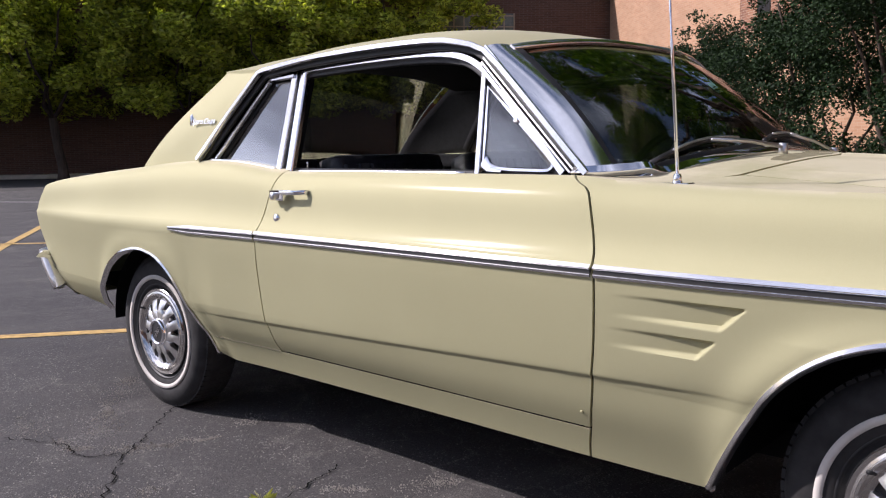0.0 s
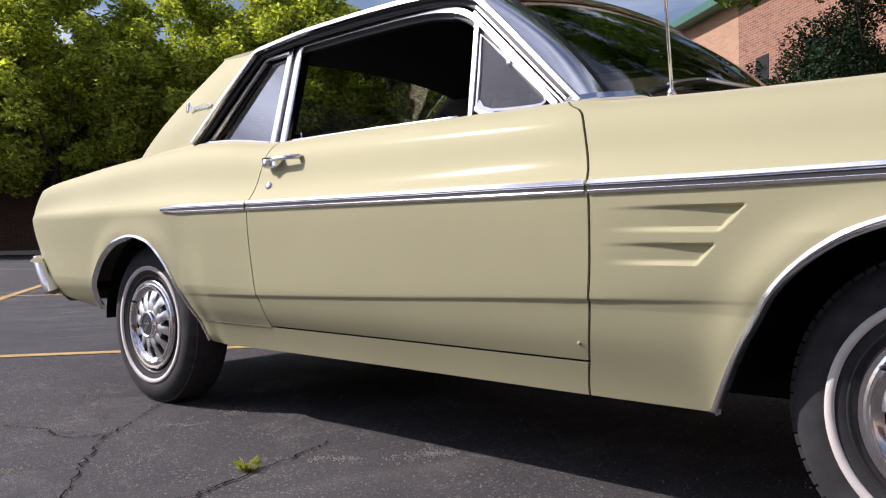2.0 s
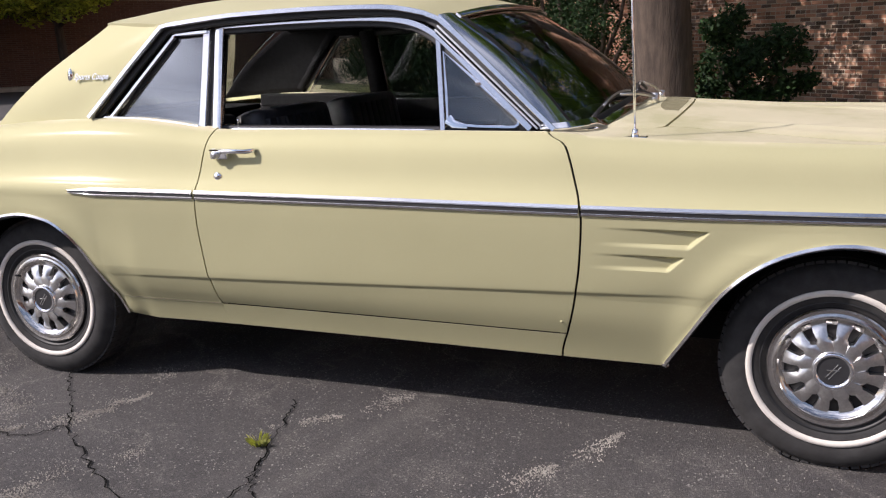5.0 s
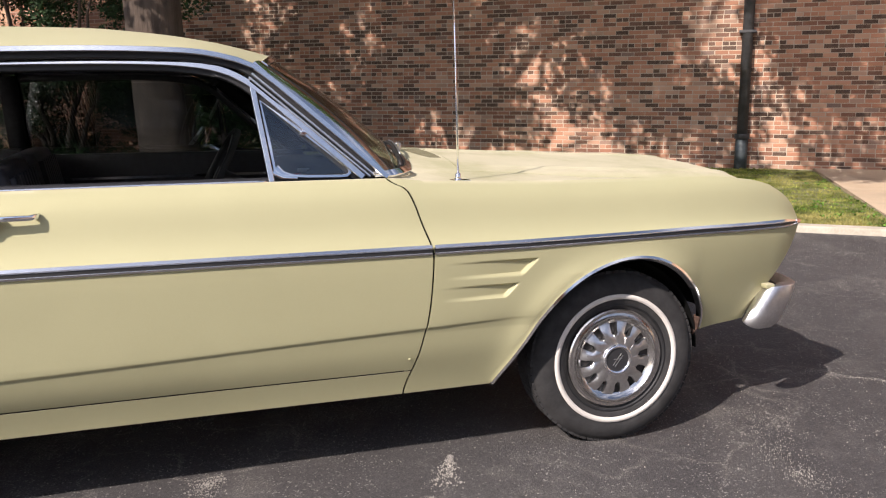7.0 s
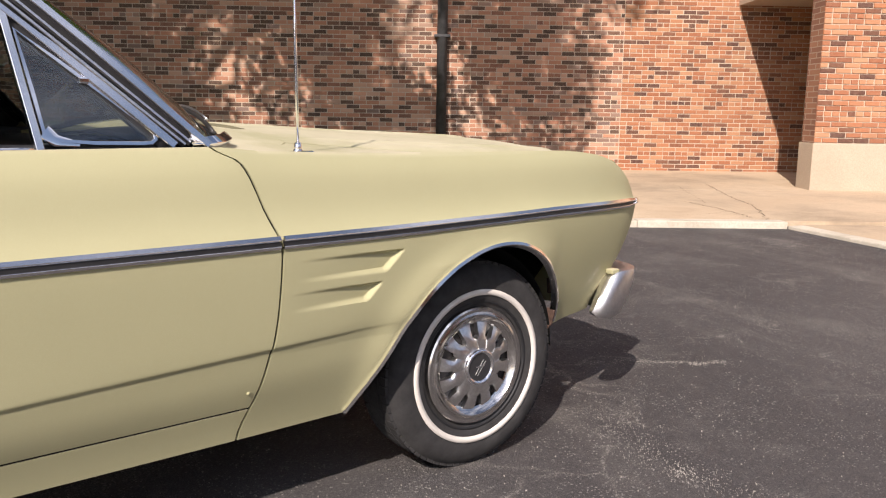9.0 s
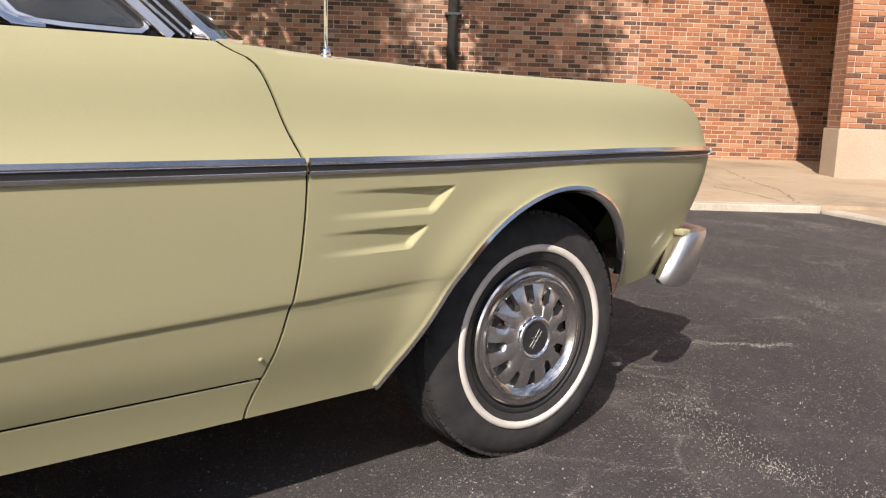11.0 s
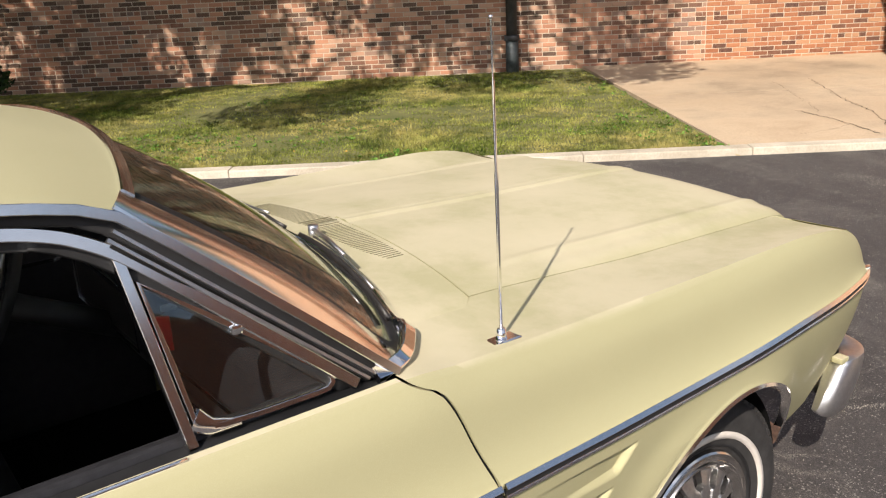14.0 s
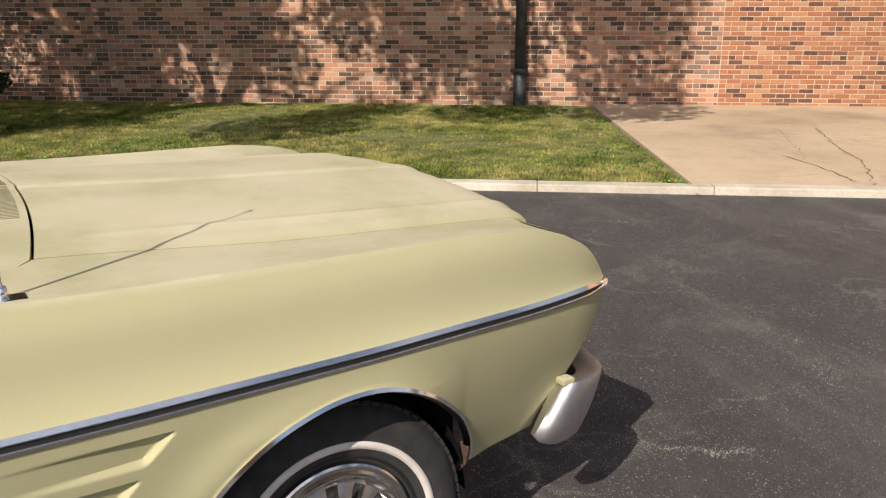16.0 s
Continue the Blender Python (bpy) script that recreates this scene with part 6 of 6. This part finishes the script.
def tree(base, h, r, trunk_r, fork, crown_z, seed, mat, leaf, per, label, limbs=7, clumps=60, low=0.35, wide=0.0, deep=0.0, size=(0.10, 0.22)):
    rnd = random.Random(seed)
    base = Vector(base)
    t = tagged(new("tree"), label, "tree")
    t.location = base
    top = Vector((rnd.uniform(-0.3, 0.3), rnd.uniform(-0.3, 0.3), fork))
    flare = [Vector((0, 0, -0.1)), Vector((0, 0, 0.12)), Vector((0.02, 0, 0.45)), top * 0.5, top]
    trunk = part("trunk", tube(flare, [trunk_r * 1.55, trunk_r * 1.3, trunk_r * 1.05, trunk_r * 0.97, trunk_r * 0.9]), BARK, t, "furrowed brown trunk", smooth=True)
    tips = []
    for i in range(limbs):
        a = math.tau * i / limbs + rnd.uniform(-0.3, 0.3)
        e = Vector((math.cos(a) * r * rnd.uniform(0.55, 0.9), math.sin(a) * r * rnd.uniform(0.55, 0.9), crown_z + (h - crown_z) * rnd.uniform(0.25, 0.8)))
        part("limb", limb(top * 0.97, e, trunk_r * 0.36, 0.02, 0.3, rnd), BARK, trunk, smooth=True)
        tips.append(e)
    cl = []
    for i in range(clumps):
        a, q = rnd.uniform(0, math.tau), rnd.random() ** 0.5
        z = rnd.random()
        width = math.sqrt(max(0.05, 1 - (max(0, z - low) / (1 - low)) ** 2)) * (0.75 + 0.25 * z / low if z < low else 1)
        cl.append(((math.cos(a) * r * q * width, math.sin(a) * r * q * width, crown_z + (h - crown_z) * z), r * rnd.uniform(*size)))
    if wide:  # a crown broader along the wall than across
        cl = [(U * (Vector(c).dot(U) * wide / r) + V * (Vector(c).dot(V) * deep / r) + Vector((0, 0, c[2])), q) for c, q in cl]
    v, f = leaves(cl, per, leaf, seed, 0.5)
    raw("crown", v, f, mat, t, "loose green leaf crown")
    return t


tree((1.54, 8.0, KERB_H), 11.5, 5.0, 0.36, 3.9, 4.7, 4, LEAF, 0.095, 900, "large broad tree with a thick furrowed trunk on the lawn", 9, 128, 0.35, 9.5, 4.4, (0.11, 0.22))
# the row of trees in front of the far wall
random.seed(9)
for i, (u, v, h, r) in enumerate(((-28.2, -17.5, 9.8, 4.2), (-28.6, -13.0, 9.2, 4.0), (-28.0, -8.6, 9.8, 4.2), (-28.5, -4.2, 9.4, 4.0), (-27.8, 0.0, 9.8, 4.0), (-28.6, 3.8, 8.8, 3.4))):
    tree(uv(u, v), h, r, 0.16, 2.2, 2.6, 40 + i, LEAF_FAR, 0.105, 820, "leafy yellow-green tree standing against the dark wall", 6, 165, 0.3, size=(0.10, 0.20))


def shrub(base, r, h, seed, label, mat=YEW, leaf=0.036, per=3200):
    rnd = random.Random(seed)
    s = tagged(new("shrub"), label, "shrub")
    s.location = Vector(base)
    for i in range(6):
        a = math.tau * i / 6
        part("stem", limb((0.1 * math.cos(a), 0.1 * math.sin(a), -0.05), (r * 0.6 * math.cos(a), r * 0.6 * math.sin(a), h * rnd.uniform(0.6, 0.9)), 0.05, 0.015, 0.1, rnd), BARK, s, smooth=True)
    cl = []
    for i in range(70):
        a, q, z = rnd.uniform(0, math.tau), rnd.uniform(0.25, 1) ** 0.6, rnd.random()
        w = math.sqrt(max(0.03, 1 - (2 * abs(z - 0.42)) ** 2.4 * 0.8))
        cl.append(((math.cos(a) * r * q * w, math.sin(a) * r * q * w, 0.12 + (h - 0.25) * z), r * rnd.uniform(0.14, 0.24)))
    for i in range(26):
        a, z = rnd.uniform(0, math.tau), rnd.uniform(0.5, 1.0)
        cl.append(((math.cos(a) * r * 0.95 * (1.15 - 0.5 * z), math.sin(a) * r * 0.95 * (1.15 - 0.5 * z), h * z + rnd.uniform(0, 0.3)), 0.2))
    v, f = leaves(cl, per, leaf, seed, 0.8)
    raw("foliage", v, f, mat, s, "dense dark needles")
    return s


for i, (u, v, r, h) in enumerate(((-14.6, 9.4, 1.9, 3.2), (-12.2, 9.0, 2.1, 3.5), (-9.8, 9.2, 2.2, 3.7), (-7.3, 9.0, 2.25, 4.3))):
    shrub(uv(u, v, KERB_H - 0.02), r, h, 70 + i, "tall spreading dark green yew beside the wall")
shrub(uv(-3.75, 8.8, KERB_H - 0.02), 0.80, 1.3, 81, "low dark green bush beside the tree trunk", YEW, 0.045, 3000)

# ---- wear on the asphalt ----


def crack(pts, name="crack"):
    bm = bmesh.new()
    p = spline([(*q, 0) for q in pts], 10 * len(pts))
    rnd = random.Random(len(pts) * 7 + int(p[0].x * 100))
    p = [q + Vector((rnd.uniform(-0.012, 0.012), rnd.uniform(-0.012, 0.012), 0)) for q in p]
    ribbon_flat(bm, p, [rnd.uniform(0.0015, 0.0075) for _ in p], 0.0045)
    return tagged(link(name, bm, CRACK), "dark open crack in the asphalt", "crack", "asphalt cracks", "structure")


crack([(0.05, -0.80), (0.141, -0.91), (0.26, -1.02), (0.407, -1.207), (0.526, -1.296), (0.75, -1.46), (1.01, -1.641), (1.3, -1.95)])
crack([(1.05, -0.80), (1.097, -0.928), (1.174, -1.23), (1.208, -1.372), (1.197, -1.549), (1.214, -1.71), (1.15, -2.0)])
crack([(1.354, -1.522), (1.25, -1.40), (1.174, -1.23)])
crack([(0.407, -1.207), (0.30, -1.32), (0.156, -1.306), (-0.1, -1.42)])

random.seed(17)
bands = [
    [(0.40, -0.62), (0.46, -0.78), (0.494, -0.914), (0.42, -1.0)], [(1.10, -1.0), (1.234, -0.927), (1.395, -0.725), (1.50, -0.62)],
    [(1.95, -1.18), (2.032, -1.038), (2.166, -0.806), (2.25, -0.70)], [(0.40, -1.80), (0.569, -1.677), (0.654, -1.468), (0.78, -1.30)],
    [(-0.3, -1.28), (0.156, -1.306), (0.34, -1.20), (0.46, -1.05)], [(3.5, -0.80), (3.332, -1.053), (3.242, -1.263), (3.3, -1.6)],
    [(4.02, -0.42), (4.098, -0.517), (4.22, -0.60), (4.30, -0.70), (4.40, -0.73)], [(4.75, -0.5), (5.1, -0.555), (5.383, -0.156), (5.9, 0.1)],
    [(-0.5, -0.7), (-0.2, -0.95), (0.14, -1.15)], [(6.2, 1.9), (7.22, 1.6), (7.59, 0.94), (8.4, 0.2)],
]
verts, faces = [], []


def chip(x, y, r):
    k = len(verts)
    a0, n = random.uniform(0, math.tau), 5
    h = random.uniform(0.0008, 0.003)
    for i in range(n):
        a = a0 + math.tau * i / n
        q = r * random.uniform(0.55, 1.2)
        verts.append((x + q * math.cos(a), y + q * math.sin(a), h + random.uniform(0, 0.0012)))
    for i in range(n):
        a = a0 + math.tau * i / n
        verts.append((x + 1.3 * r * math.cos(a), y + 1.3 * r * math.sin(a), -0.001))
    faces.append(tuple(range(k, k + n)))
    for i in range(n):
        faces.append((k + i, k + n + i, k + n + (i + 1) % n, k + (i + 1) % n))


for bi, b_ in enumerate(bands):
    wide = {7: 3.2, 9: 7.0, 5: 1.9, 6: 1.2}.get(bi, 1.0)
    p = [q + 0.05 * noise.noise_vector(q * 7) for q in spline([(*q, 0) for q in b_], 60)]
    length = sum((p[i + 1] - p[i]).length for i in range(59))
    for _ in range(int((1900 if wide < 1.1 else 1000 if wide < 2 else 450) * length)):
        q = random.choice(p)
        if noise.noise(q * 9 + Vector((0, 0, bi))) < -0.12:
            continue
        s = wide * 0.020 * (0.3 + abs(noise.noise(q * 4)) * 3.5)
        chip(q.x + random.gauss(0, s), q.y + random.gauss(0, s), random.choice((0.0005, 0.0007, 0.001, 0.0013, 0.0017, 0.0023) if wide < 2 and abs(q.x) < 2.6 else (0.0005, 0.0006, 0.0008, 0.001, 0.0012)))
for _ in range(16000):
    chip(random.uniform(-1.5, 9.5), random.uniform(-3.0, 4.0), random.choice((0.0006, 0.0008, 0.001, 0.0012, 0.0016, 0.002)))
CHIPS = concrete_material("pale_aggregate", (0.22, 0.20, 0.18), (0.46, 0.43, 0.38), 9)
raw("aggregate_chips", verts, faces, CHIPS, None, "pale stone chips worn out of the asphalt", kind="stuff", category="gravel")

# grass tuft growing from a crack
verts, faces = [], []
for _ in range(80):
    a, q = random.uniform(0, math.tau), random.random() ** 0.7 * 0.022
    p = Vector((1.115 + q * math.cos(a) * 1.2, -1.143 + q * math.sin(a), 0))
    d = Vector((math.cos(a), math.sin(a), 0))
    h = random.uniform(0.012, 0.032)
    s = Vector((-d.y, d.x, 0)) * 0.0014
    k = len(verts)
    verts += [p - s, p + s, p + d * h * 0.4 + Vector((0, 0, h * 0.8)) + s * 0.6, p + d * h * 0.9 + Vector((0, 0, h))]
    faces.append((k, k + 1, k + 2, k + 3))
raw("grass_tuft", verts, faces, GRASS, None, "small green grass tuft growing from an asphalt crack", category="grass")

# fallen yellow leaves
LEAF_DRY = plain("dry_leaf", (0.55, 0.36, 0.06), 0.6, 0, 0.25, 20)
for i, (x, y, z) in enumerate(((7.32, 2.59, 0.004), (7.56, 2.24, 0.004), (8.14, 1.99, 0.004), (5.2, 4.7, 0.10), (6.0, 6.2, 0.11), (4.3, 6.0, 0.11), (4.9, 5.1, 0.10), (2.6, 7.3, 0.11))):
    a = i * 1.7
    d, e = Vector((math.cos(a), math.sin(a), 0)) * 0.026, Vector((-math.sin(a), math.cos(a), 0)) * 0.017
    p = Vector((x, y, z))
    raw("fallen_leaf", [p - d, p - e + Vector((0, 0, 0.008)), p + d, p + e + Vector((0, 0, 0.012))], [(0, 1, 2, 3)], LEAF_DRY, None, "fallen yellow leaf lying on the ground", category="leaf")

# ---- single bricks of the wall that the camera passes nearest ----
for singles, owner, mat in BRICKS_NEAR:
    cache = {}
    for a, c, z0, z1, f in singles:
        key = round((c - a) / 0.004)
        if key not in cache:
            w, h, e = key * 0.004 / 2, 0.029, 0.004
            d = 0.006
            vs = [(-w, 0, -h), (w, 0, -h), (w, 0, h), (-w, 0, h), (-w + e, -d, -h + e), (w - e, -d, -h + e), (w - e, -d, h - e), (-w + e, -d, h - e)]
            me = bpy.data.meshes.new("brick")
            me.from_pydata(vs, [], [(4, 5, 6, 7), (0, 1, 5, 4), (1, 2, 6, 5), (2, 3, 7, 6), (3, 0, 4, 7)])
            me.materials.append(mat)
            cache[key] = me
        ob = new("brick", cache[key])
        ob.parent = owner
        ob.matrix_basis = Matrix.Translation(uv((a + c) / 2, WALL_V + random.uniform(-0.002, 0.001), (z0 + z1) / 2)) @ UV
